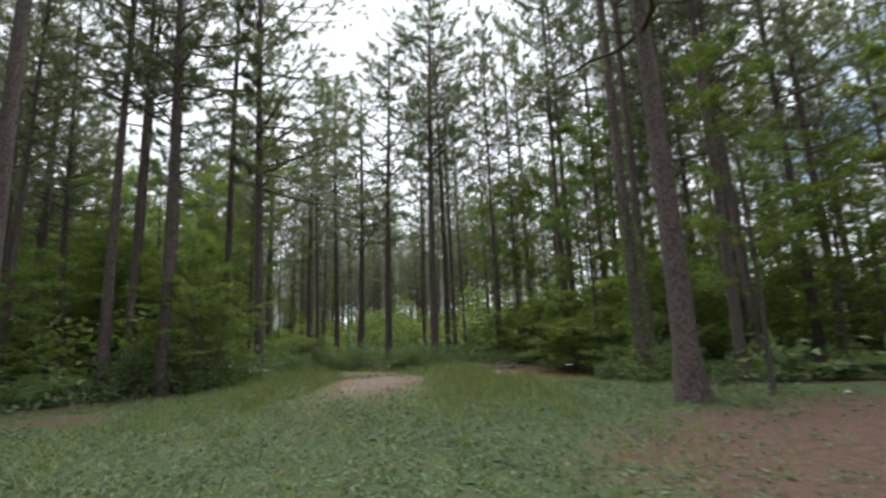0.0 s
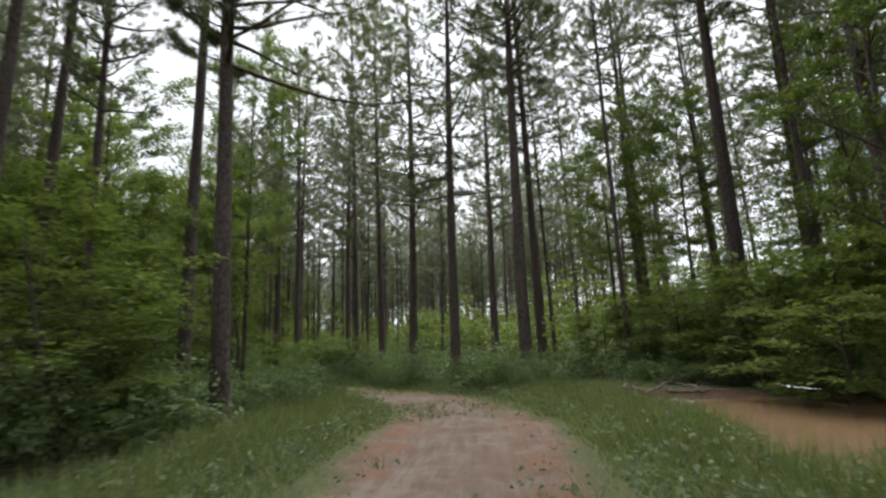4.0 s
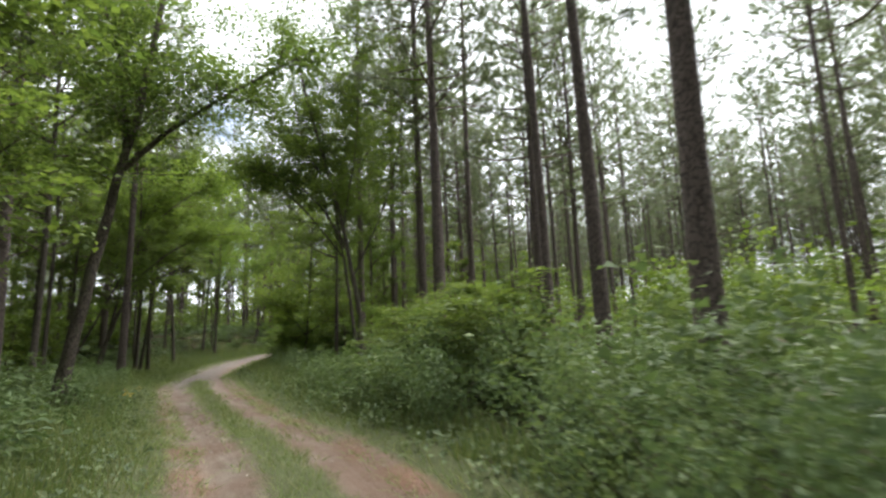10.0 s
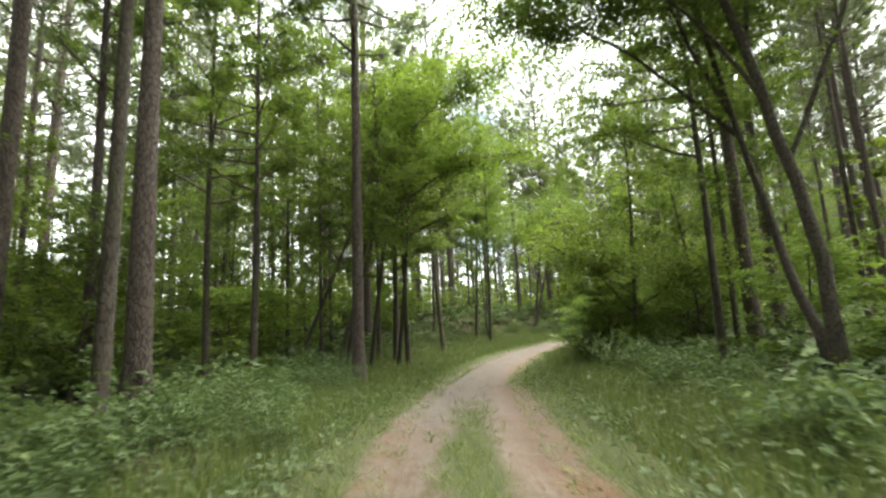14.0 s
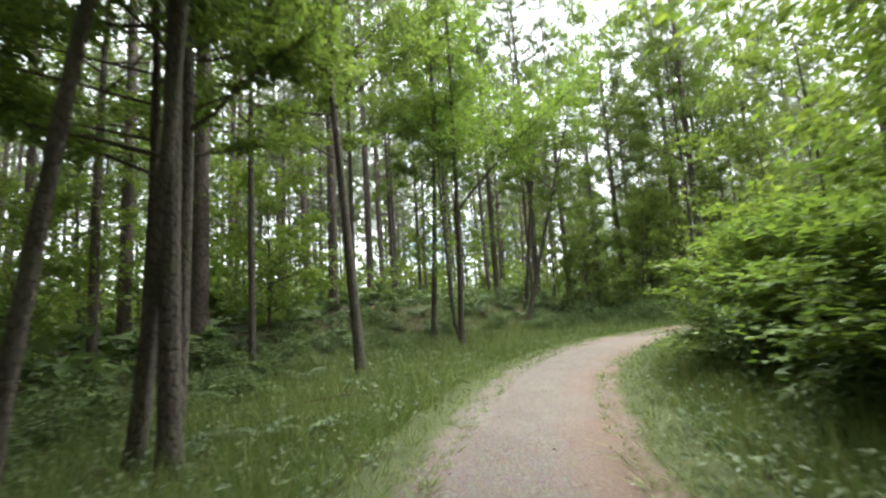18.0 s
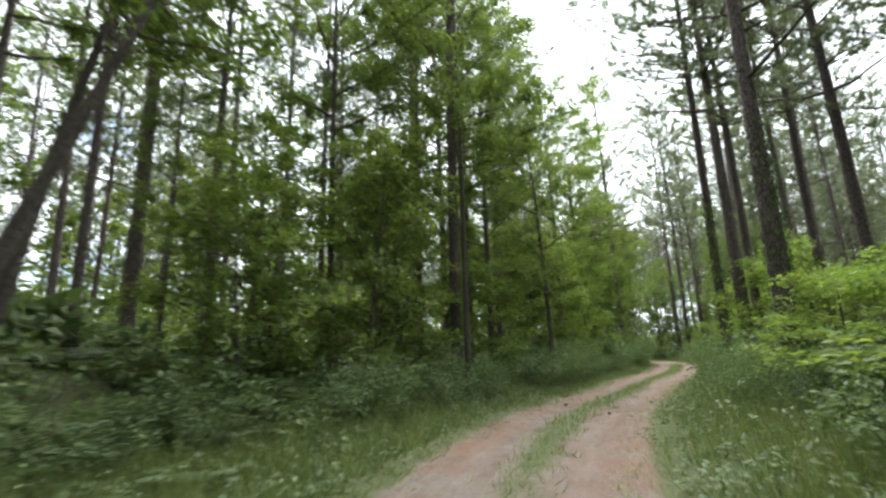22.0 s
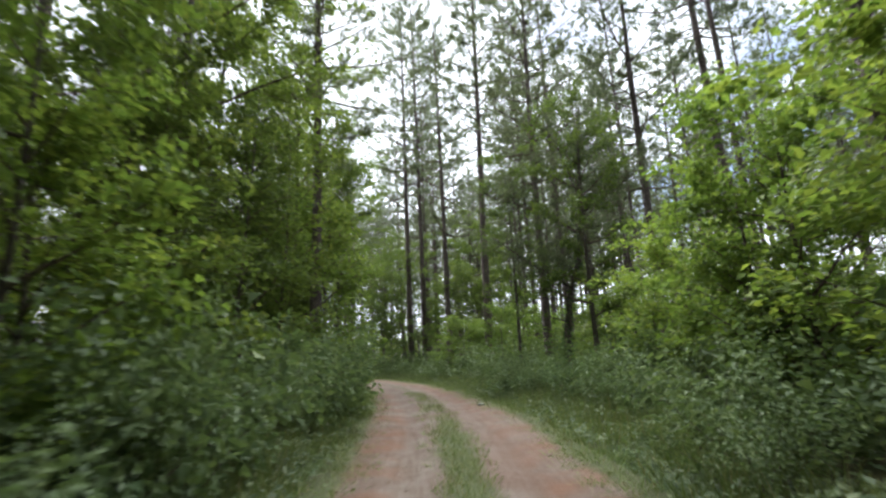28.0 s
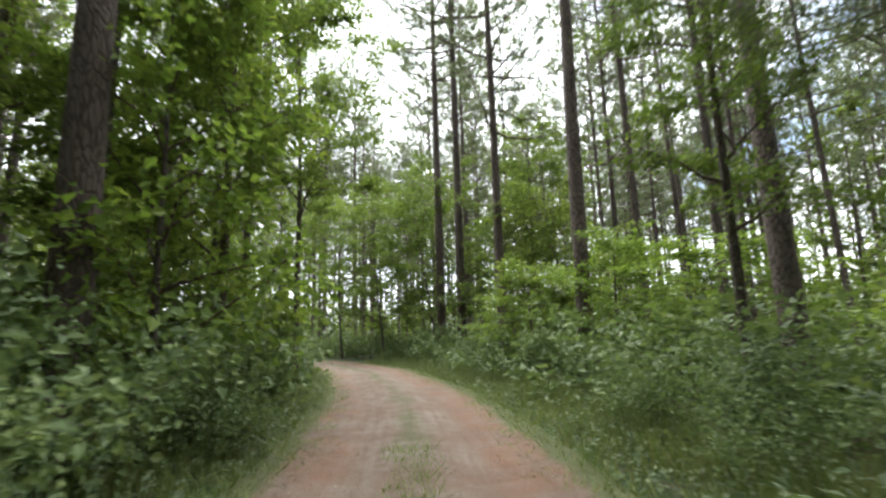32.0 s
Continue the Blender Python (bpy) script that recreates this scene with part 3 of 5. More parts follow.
tagged(new("ground", ground_sheet()), "forest floor of brown leaf litter, moss and low grass", "ground", kind="structure")
S = 2400.0
far = [(-180, -80), (115.2, -80), (115.2, 229.6), (-180, 229.6)]
out = [(-S, -S), (S, -S), (S, S), (-S, S)]
V = [(x, y, -0.6) for x, y in far] + [(x, y, -9.0) for x, y in out]
tagged(new("distant_ground", mesh("distant_ground", V, [(i, 4 + i, 4 + (i + 1) % 4, (i + 1) % 4) for i in range(4)], FLOOR, True, grass=[0.3] * 8, bare=[0.0] * 8)),
       "forest floor running on under the far woods", "ground", kind="structure")


# ---- the track: two worn wheel lines with a grassy crown between ----
def track_sheet():
    lat = np.linspace(-2.35, 2.35, 48)
    rows = np.where((TT > 3.5) & (TT < 41))[0]
    step = []
    for a, b in zip(rows[:-1], rows[1:]):
        step += [(a, 0.0), (a, 0.5)]
    a = np.array([s[0] for s in step])
    f = np.array([s[1] for s in step])
    M = MIDDLE[a] * (1 - f)[:, None] + MIDDLE[a + 1] * f[:, None]
    N = SIDE[a] * (1 - f)[:, None] + SIDE[a + 1] * f[:, None]
    T = TT[a] + 0.1 * f
    X = M[:, 0, None] + N[:, 0, None] * lat
    Y = M[:, 1, None] + N[:, 1, None] * lat
    wide = np.interp(T, (2, 4.5, 6.5, 8, 10, 13, 16, 18, 20, 24, 28, 32, 42), (0.6, 1.9, 2.0, 1.6, 1.45, 1.3, 1.4, 1.4, 1.35, 1.6, 1.7, 1.75, 1.7))
    crown = np.interp(T, (2, 4, 9.8, 11.2, 16, 17, 22.4, 23.6, 30.5, 31.5, 42), (0.0, 0.0, 0.05, 0.9, 0.85, 0.0, 0.0, 0.75, 0.85, 0.35, 0.6))
    stony = np.interp(T, (2, 9, 15, 17, 21, 23.5, 26, 32), (0.05, 0.2, 0.3, 0.85, 0.85, 0.45, 0.2, 0.35))
    L = np.abs(lat)[None, :]
    hump = np.exp(-(L / (0.36 + 0.06 * np.sin(T * 5.0)[:, None])) ** 2.2) * crown[:, None]
    soft_edge = np.interp(T, (4, 6.5, 8), (1.5, 0.8, 0.35))[:, None]
    edge = 1 - smooth(wide[:, None] - soft_edge, wide[:, None] + 0.25, L + 0 * T[:, None])
    bare = np.clip(edge * (1 - hump), 0, 1)
    bare = bare * np.interp(T, (3.6, 4.6, 5.8), (0.05, 0.42, 1.0))[:, None]
    rut = np.exp(-((L - 0.78) / 0.30) ** 2)
    fade = smooth(1.9, 2.35, L)
    Z = M[:, 2, None] + 0.02 - 0.055 * rut * edge + 0.035 * hump + 0.012 * np.sin(X * 3.1 + Y * 2.3) * np.sin(Y * 4.3 - X) - 0.16 * fade
    Z = Z + 0.04 * smooth(wide[:, None], wide[:, None] + 0.4, L + 0 * T[:, None])
    Z = Z - 0.12 * (1 - smooth(3.5, 4.6, T))[:, None]
    h, w = X.shape
    i, j = np.meshgrid(np.arange(h - 1), np.arange(w - 1), indexing="ij")
    F = np.stack([i * w + j, i * w + j + 1, (i + 1) * w + j + 1, (i + 1) * w + j], -1).reshape(-1, 4)
    V = np.stack([X, Y, Z], -1).reshape(-1, 3)
    return mesh("dirt_track", V, F, TRACK, True, bare=bare.ravel(), stony=np.repeat(stony, w), across=np.tile(lat, h), along=np.repeat(np.cumsum(np.full(h, 0.18)), w))


tagged(new("dirt_track", track_sheet()), "reddish dirt forest track with two worn wheel lines and a grassy crown", "dirt track", kind="structure")

# ---- the muddy pool beside the track ----
a = np.linspace(0, 2 * np.pi, 64, endpoint=False)
wob = 1 + 0.09 * np.sin(3 * a + 1) + 0.06 * np.sin(5 * a) + 0.04 * np.sin(9 * a + 2)
reach = 1.1 * wob / (np.abs(np.cos(a) / POND[2]) ** 4 + np.abs(np.sin(a) / POND[3]) ** 4) ** 0.25
ring = np.column_stack([POND[0] + reach * np.cos(a), POND[1] + reach * np.sin(a), np.full(64, POND_LEVEL)])
V = np.vstack([ring, [[POND[0], POND[1], POND_LEVEL]]])
tagged(new("water", mesh("water", V, [(i, (i + 1) % 64, 64) for i in range(64)], WATER)), "still brown muddy pool beside the track", "water", kind="structure")

# ---- trees that stand near the way: x, y, girth ----
START_PINES = [
    (-12.8, 18.6, 0.20), (-14.5, 22.6, 0.19), (-10.8, 19.0, 0.24), (-12.1, 27.2, 0.22), (-4.1, 36.1, 0.26), (-0.8, 35.7, 0.30),
    (0.2, 38.9, 0.22), (8.3, 46.7, 0.24), (12.0, 19.2, 0.20), (14.6, 24.3, 0.22), (11.2, 29.6, 0.20), (9.6, 36.4, 0.22), (16.2, 31.0, 0.22), (20.0, 25.0, 0.23), (13.8, 38.5, 0.22), (6.5, 16.6, 0.20), (5.6, 11.6, 0.29), (-12.0, 12.8, 0.25), (9.2, 15.6, 0.17), (7.3, 17.7, 0.16), (-20.1, 25.6, 0.20), (-16.6, 26.2, 0.20), (-2.1, 49.6, 0.18), (8.4, 34.5, 0.20), (10.6, 22.2, 0.19), (12.8, 25.6, 0.20), (14.4, 28.8, 0.19), (11.0, 33.2, 0.18), (15.6, 20.8, 0.20), (16.8, 36.5, 0.2), (6.2, 41.0, 0.2), (18.5, 30.0, 0.2),
]
BEND_PINES = [
    (-7.2, 42.2, 0.29), (-10.5, 48.1, 0.27), (-15.3, 55.5, 0.25), (-21.8, 60.4, 0.25), (-17.9, 50.3, 0.27), (-21.1, 53.7, 0.25), (-30.3, 39.0, 0.26),
    (-47.4, 50.0, 0.24), (-38.3, 77.9, 0.29), (-38.0, 89.2, 0.24), (-36.2, 90.4, 0.25), (-36.3, 130.2, 0.27), (-32.4, 110.3, 0.22),
    (-51.5, 82.7, 0.20), (-34.5, 82.0, 0.23), (-33.0, 94.2, 0.22), (-34.4, 86.8, 0.22), (-50.0, 92.0, 0.24), (-42.9, 108.7, 0.25), (-50.6, 103.1, 0.25), (-26.9, 109.4, 0.24),
    (-48.6, 79.5, 0.24), (-55.5, 71.5, 0.22), (-57.0, 60.0, 0.22), (-52.5, 56.0, 0.20), (-33.3, 117.1, 0.27), (-34.5, 123.0, 0.22), (-35.6, 127.5, 0.24), (-46.5, 128.0, 0.23), (-37.3, 87.8, 0.29), (-32.7, 44.5, 0.18), (-13.0, 50.3, 0.20),
]
THIN_TREES = [
    (7.6, 24.4, 0.11, 13), (-43.2, 53.0, 0.13, 15), (-48.0, 58.2, 0.12, 15),
    (-53.8, 66.5, 0.16, 16), (-53.7, 72.5, 0.17, 16), (-40.0, 48.7, 0.14, 14), (-53.5, 77.8, 0.15, 14), (-45.6, 83.6, 0.12, 13), (-34.3, 109.0, 0.09, 10),
    (-71.7, 64.3, 0.15, 15), (-53.8, 63.2, 0.13, 14), (-52.9, 68.4, 0.12, 14), (-33.1, 104.4, 0.10, 11), (7.5, 11.7, 0.07, 9),
]
NAMED = {}
TAKEN = [(x, y) for x, y, *_ in START_PINES + BEND_PINES + THIN_TREES] + [(-21.3, 37.7), (-31.4, 54.9), (-32.8, 106.2), (-36.6, 45.0), (-45.9, 58.6), (-9.0, 24.1), (-23.2, 51.0)]

PINES = []
for i, (H, low, sp) in enumerate(((30, 12.0, 4.2), (32, 13.5, 4.5), (28, 10.5, 4.1), (31, 15.0, 4.0), (29, 10.0, 4.5), (33, 15.5, 4.3))):
    PINES.append(build_tree("pine_tree", *pine_parts(100 + i, H, 0.25, low, sp), PINE_BARK, NEEDLES, "tall pine with bare reddish-brown plated trunk and a high thin crown", "pine tree", "pines along the track", "crown"))
first = set()


def thing_at(kinds, k, x, y, turn, wide, high, sink=0.0):
    ob = kinds[k]
    m = placed(x, y, float(height(x, y)[0]) - sink, turn, wide, high)
    if ob.name in first:
        made = copy_thing(ob, Matrix.Identity(4))
        made.matrix_basis = m
        return made
    first.add(ob.name)
    ob.matrix_basis = m
    return ob


for i, (x, y, g) in enumerate(START_PINES + BEND_PINES):
    NAMED[(x, y)] = thing_at(PINES, i % 6, x, y, i * 1.7, g / 0.25, 0.9 + 0.05 * (i % 4))

BROADS = []
for i, (H, low, sp, n, fl) in enumerate(((13, 3.6, 2.6, 9000, 0.5), (11, 2.4, 2.7, 8500, 0.45), (15, 6.0, 2.6, 8500, 0.55), (9, 1.8, 2.3, 7500, 0.4), (17, 6.5, 4.4, 15000, 0.5))):
    BROADS.append(build_tree("young_broadleaf_tree", *broad_parts(200 + i, H, 0.13, low, sp, 24, n, 0.125, flat=fl, make=leaves), GREY_BARK, BROAD,
                             "slender broadleaf tree with a thin grey trunk and layered green leaves", "broadleaf tree", "broadleaf trees along the track", "crown"))
for i, (x, y, g, H) in enumerate(THIN_TREES):
    k = 2 if x < -40 and 48 < y < 80 else (0, 2, 1, 0, 2)[i % 5]
    if x < -49 and 58 < y < 80:
        thing_at(PINES, i % 6, x, y, i * 2.1, g / 0.25 * 0.9, 0.62 + 0.05 * (i % 3))
        continue
    thing_at(BROADS, k, x, y, i * 2.1, g / 0.13, H / (13, 11, 15, 9, 17)[k])

# slender trees that lean: x, y, girth, height, degrees towards the way's right-hand side
for i, (x, y, g, H, tilt) in enumerate(((-37.6, 45.6, 0.10, 13, 9), (-38.6, 47.0, 0.11, 14, 11), (-38.4, 48.2, 0.10, 13, 8), (-35.6, 43.0, 0.08, 9, 22), (-49.5, 64.6, 0.12, 13, 12), (-51.0, 66.0, 0.11, 14, 9))):
    ob = thing_at(BROADS, 2, x, y, i * 1.3, g / 0.13, H / 15)
    spot = ob.matrix_basis.translation.copy()
    ob.matrix_basis = Matrix.Translation(spot) @ Matrix.Rotation(radians(tilt), 4, Vector((-0.85, 0.53, 0))) @ Matrix.Translation(-spot) @ ob.matrix_basis
    TAKEN.append((x, y))

# broad canopy trees leaning over the way
CANOPY_BENDS = [(4.6, 40.2, 0.8, 0.75), (8.2, 38.5, 0.8, 0.85), (7.0, 44.5, 0.9, 0.95), (-41.4, 48.4, 1.0, 0.62), (-43.5, 44.5, 0.9, 0.8), (-47.0, 47.6, 1.0, 0.85), (-17.5, 29.5, 0.8, 0.8), (-25.5, 36.4, 1.0, 0.95), (-35.5, 40.5, 0.9, 0.9), (-26.8, 53.0, 0.9, 0.95), (-30.0, 60.0, 1.0, 1.0), (13.5, 11.5, 0.6, 0.8), (-12.8, 32.2, 0.75, 0.9), (-26.2, 38.8, 0.9, 1.0), (-38.0, 48.5, 0.9, 0.88), (13.0, 33.5, 0.8, 0.9), (-33.5, 41.6, 0.8, 0.9), (-41.0, 45.5, 0.8, 0.95), (-44.5, 50.8, 0.7, 0.9), (-48.6, 55.2, 0.8, 0.95), (-51.6, 61.6, 0.7, 0.95), (-55.2, 67.6, 0.8, 1.0), (-57.5, 63.5, 0.9, 1.0), (-29.0, 57.5, 0.9, 1.3)]
CANOPY_AHEAD = [(-50.0, 79.6, 1.0, 1.0), (-47.9, 81.9, 0.9, 0.9), (-46.9, 75.5, 0.8, 1.1), (-50.5, 74.0, 0.9, 1.2), (-49.5, 84.5, 1.0, 1.2), (-46.3, 93.5, 1.0, 1.15), (-45.4, 100.0, 1.0, 1.1), (-46.2, 106.0, 1.0, 1.05), (-47.5, 113.0, 1.0, 0.9), (-44.0, 119.5, 1.0, 0.9), (-43.9, 111.0, 0.8, 1.1), (-42.8, 113.4, 0.9, 0.75), (-42.2, 118.8, 0.9, 0.8)]
for i, (x, y, w, h) in enumerate(CANOPY_BENDS + CANOPY_AHEAD):
    TAKEN.append((x, y))
    thing_at(BROADS, 4, x, y, i * 1.9, w, h)

# ---- leafy thickets: young trees branched to the ground ----
THICKETS = []
# kinds 2 and 5 wear the lighter green that has sunlight coloured in
for i, (H, low, sp, n, mat, word) in enumerate(((6.0, 0.5, 1.9, 5600, BROAD, "green"), (8.0, 0.9, 2.2, 6400, BROAD, "green"), (5.0, 0.3, 1.8, 5600, SUNLIT_GREEN, "bright yellow-green"), (9.5, 1.4, 2.4, 6800, BROAD, "green"), (7.0, 0.5, 1.9, 5600, BROAD, "green"), (5.5, 0.3, 1.8, 5400, SUNLIT_GREEN, "bright yellow-green"))):
    THICKETS.append(build_tree("thicket_tree", *broad_parts(250 + i, H, 0.06, low, sp, 26, n, 0.125, sides=6, flat=0.45, lean=0.06), GREY_BARK, mat,
                               "bushy young broadleaf tree with " + word + " leaves down to the ground", "young tree", "young trees in the thickets", "crown"))
# from, to (seconds of the drive), side, nearest and farthest from the track, spacing, kinds, height
ZONES_AHEAD = [
    (25.0, 38.0, -1, 4.9, 6.0, 3.2, (4, 4, 5, 1), 0.95), (27.6, 32.5, -1, 4.6, 5.0, 3.2, (4, 5, 4), 1.15), (24.2, 38.0, -1, 6.4, 9.5, 5.2, (1, 3), 0.95), (23.7, 25.0, -1, 5.0, 8, 2.6, (0, 3), 1.0),
    (30.6, 38.0, 1, 5.2, 8.5, 3.4, (5, 2, 2), 0.7), (22.0, 26.5, 1, 5.2, 8.0, 3.2, (2, 0), 0.55),
]
ZONES_BENDS = [
    (28.6, 35.0, 1, 12.0, 18.0, 2.4, (1, 3, 0), 0.62),
    (12.4, 13.7, 1, 4.5, 5.2, 1.5, (0, 4), 0.33),
    (19.1, 20.6, 1, 4.2, 5.2, 1.4, (2, 5, 5), 0.5), (27.4, 30.5, 1, 4.8, 6.6, 2.2, (5, 2, 2), 0.95), (20.2, 21.6, 1, 5.0, 6.0, 1.7, (2, 2, 2), 0.55), (19.5, 22.5, 1, 6.0, 9.0, 2.6, (2, 3), 0.8),
    (15.0, 17.4, 1, 7.4, 11.0, 2.6, (2, 5, 5), 0.52), (6.2, 9.0, -1, 6.5, 9.5, 3.4, (1, 3), 0.5), (10.0, 15.0, -1, 7.0, 11.0, 3.6, (3, 0), 1.0), (12.5, 18.0, -1, 9.0, 14.0, 2.4, (1, 3, 0), 0.8), (17.0, 22.0, -1, 15.0, 19.0, 2.6, (1, 0, 2), 0.6),
]
zr = np.random.default_rng(21)
for t0, t1, side, near_lat, far_lat, gap_, kinds, hs in ZONES_AHEAD + ZONES_BENDS:
    t = t0
    while t < t1:
        i = min(int(round((t + 4.0) * 10)), len(MIDDLE) - 2)
        lat = zr.uniform(near_lat, far_lat)
        p = MIDDLE[i, :2] + SIDE[i] * side * lat
        t += gap_ / 3.6 * zr.uniform(0.7, 1.3)
        if near(p[0], p[1])[0][0] < near_lat - 0.3 or min(math.hypot(p[0] - a, p[1] - b) for a, b in TAKEN) < 0.9:
            continue
        thing_at(THICKETS, kinds[int(zr.integers(len(kinds)))], p[0], p[1], zr.uniform(0, 6.28), zr.uniform(0.85, 1.15), hs * zr.uniform(0.8, 1.2))
ROUND_CLEARING = [(-16, 28, 3, 1.2, 0.8), (-18.5, 24, 1, 1.2, 0.8), (-13.9, 32.7, 3, 1.2, 0.95), (-17, 17.5, 1, 1.1, 0.6), (-20, 14, 3, 1.2, 0.65), 
                      (7.5, 21.5, 0, 1.1, 0.42), (6.6, 26, 0, 1.2, 0.45), (6.4, 29.5, 0, 1.3, 0.6), (5.4, 34.2, 0, 1.2, 0.6), (3.0, 37.5, 0, 1.2, 0.5), (14.5, 18, 3, 1.0, 0.7)]
BEHIND_POOL = [(14, 48, 3, 1.4, 0.9), (18, 45, 3, 1.3, 0.85), (20.5, 41, 1, 1.4, 0.9), (23, 36, 3, 1.4, 0.8), (10, 49.5, 1, 1.3, 0.9), (26, 44, 3, 1.4, 1.0), (16, 39.5, 0, 1.3, 0.9), (24, 29, 3, 1.4, 0.8), (22, 50, 3, 1.5, 1.1), (9.9, 20, 0, 1.3, 0.72), (10.7, 24, 0, 1.3, 0.78), (10.2, 28, 0, 1.3, 0.78), (12, 32, 1, 1.3, 0.78), (13.5, 22, 1, 1.3, 0.78), (8, 33.5, 0, 1.3, 0.78), (16, 27, 3, 1.4, 0.91), (17, 35, 3, 1.4, 1.04), (18, 20, 3, 1.4, 0.98), (8.8, 30.2, 0, 1.4, 0.72), (5.6, 36.6, 0, 1.3, 0.65), (12.6, 27, 1, 1.3, 0.72)]
TRACK_END = [(-36.5, 131, 3, 1.3, 1.0), (-33.5, 127, 1, 1.3, 1.0), (-39.5, 134, 3, 1.4, 1.1), (-31, 123.5, 3, 1.2, 0.8), (-34.8, 135.5, 3, 1.4, 1.3), (-42.5, 137.5, 3, 1.4, 1.2), (-38, 139, 1, 1.5, 1.6), (-30, 130, 3, 1.4, 1.2), (-46, 141, 3, 1.5, 1.3), (-34, 119.5, 2, 1.1, 0.7), (-42.7, 110.5, 5, 1.25, 1.5), (-43.4, 114.5, 5, 1.3, 1.6)]
dr = np.random.default_rng(41)
for x in np.arange(-57, -36, 4.7):
    for y in np.arange(33, 53, 4.7):
        px, py = x + dr.uniform(-1.2, 1.2), y + dr.uniform(-1.2, 1.2)
        k, w, h = int(dr.choice((1, 3, 2))), dr.uniform(0.95, 1.25), dr.uniform(0.6, 1.15)
        if near(px, py)[0][0] > 8.0 and min(math.hypot(px - a, py - b) for a, b in TAKEN) > 1.2:
            thing_at(THICKETS, k, px, py, dr.uniform(0, 6.28), w, h)
for x, y, k, w, h in ROUND_CLEARING + BEHIND_POOL + TRACK_END:
    thing_at(THICKETS, k, x, y, x * 1.3 + y, w, h)

# ---- trees with a shape of their own ----
def special(name, label, category, stem_line, stem_r, arms, count, size, seed, bark_mat, leaf_mat, x, y, slim=0.72, vine=0):
    """A tree with a drawn trunk and big limbs; each big limb is a part."""
    r = np.random.default_rng(seed)
    z0 = float(height(x, y)[0])
    top = tagged(new(name), label, category)
    top.location = (x, y, z0)

    def fine(points, n):
        p = np.array(points, float)
        s = np.linspace(0, 1, len(p))
        u = np.linspace(0, 1, n)
        q = np.stack([np.interp(u, s, p[:, k]) for k in range(3)], 1)
        for _ in range(2):
            q[1:-1] = q[1:-1] * 0.5 + (q[:-2] + q[2:]) * 0.25
        q[1:-1] += r.normal(0, 0.02, (n - 2, 3))
        return q

    P = fine(stem_line, 16)
    u = np.linspace(0, 1, 16)
    trunk = part("trunk", mesh("trunk", *tube(P, stem_r * (1 - 0.6 * u) + stem_r * 0.5 * np.exp(-u * 22), 10), bark_mat), top)
    lines = [(P, 0.55)]
    for pts, rad in arms:
        Q = fine(pts, 12)
        part("limb", mesh("limb", *tube(Q, rad * (1 - 0.75 * np.linspace(0, 1, 12)), 7), bark_mat), trunk)
        lines.append((Q, 0.35))
    wood, c, o = [], [], []
    per = 30
    for Q, from_ in lines:
        for i in range(per):
            k = r.uniform(from_, 1.0)
            base = np.array([np.interp(k, np.linspace(0, 1, len(Q)), Q[:, j]) for j in range(3)])
            az = r.uniform(0, 6.28)
            L = r.uniform(0.9, 2.8)
            q2, t2 = limb(base, az, radians(r.uniform(-10, 40)), L, 0.016, r, 0, 5, 4)
            wood.append(t2)
            n = count // (per * len(lines))
            s = r.uniform(0.15, 1.05, n)
            c.append(np.stack([np.interp(s, np.linspace(0, 1, 5), q2[:, j]) for j in range(3)], 1) + r.normal(0, 0.3, (n, 3)) * [1, 1, 0.7])
            o.append(np.tile(unit(q2[-1] - q2[0]), (n, 1)))
    c, o = np.concatenate(c), np.concatenate(o)
    m = len(c)
    sz = size * r.uniform(0.7, 1.35, m)
    lv = leaves(c, unit(o * 0.7 + r.normal(0, 0.6, (m, 3)) * [1, 1, 0.4] - [0, 0, 0.15]), unit(np.array([0, 0, 1.0]) + r.normal(0, 0.45, (m, 3))), sz, sz * slim)
    tagged(part("branching", mesh("branching", *join(wood), TWIG), trunk), kind="stuff")
    tagged(part("crown", mesh("crown", *lv, leaf_mat, False), top), kind="stuff")
    if vine:
        k, a = 0.75 * r.random(vine) ** 1.3, r.uniform(0, 6.28, vine)
        out = np.column_stack([np.cos(a), np.sin(a), np.zeros(vine)])
        c = np.stack([np.interp(k, u, P[:, j]) for j in range(3)], 1) + out * (stem_r * (1 - 0.6 * k) + r.uniform(0.01, 0.09, vine))[:, None]
        sz = r.uniform(0.04, 0.09, vine)
        tagged(part("ivy", mesh("ivy", *leaves(c, unit(r.normal(0, 0.6, (vine, 3)) - [0, 0, 0.6]), unit(out + r.normal(0, 0.4, (vine, 3))), sz, sz * 0.8), IVY, False), trunk, "ivy leaves climbing the trunk"), kind="stuff")
    return top


d = 0.7071
special("leaning_forked_tree", "leaning forked broadleaf tree with a limb arching over the track", "broadleaf tree",
        [(0, 0, -0.2), (0.3 * d, 0.3 * d, 2), (0.75 * d, 0.75 * d, 4.4), (1.15 * d, 1.15 * d, 6.3), (1.6 * d, 1.6 * d, 9), (2.0 * d, 2.0 * d, 12.5)], 0.17,
        [([(1.15 * d, 1.15 * d, 6.3), (2.0 * d, 2.0 * d, 7.3), (3.2 * d, 3.2 * d, 8.3), (4.6 * d, 4.6 * d, 9.3), (6.0 * d, 6.0 * d, 10.2)], 0.085),
         ([(1.2 * d, 1.2 * d, 6.6), (0.9 * d, 1.2 * d, 8.2), (0.4 * d, 1.0 * d, 10.2), (-0.4, 0.4, 12)], 0.08)], 15000, 0.115, 501, GREY_BARK, BROAD, -21.3, 37.7)
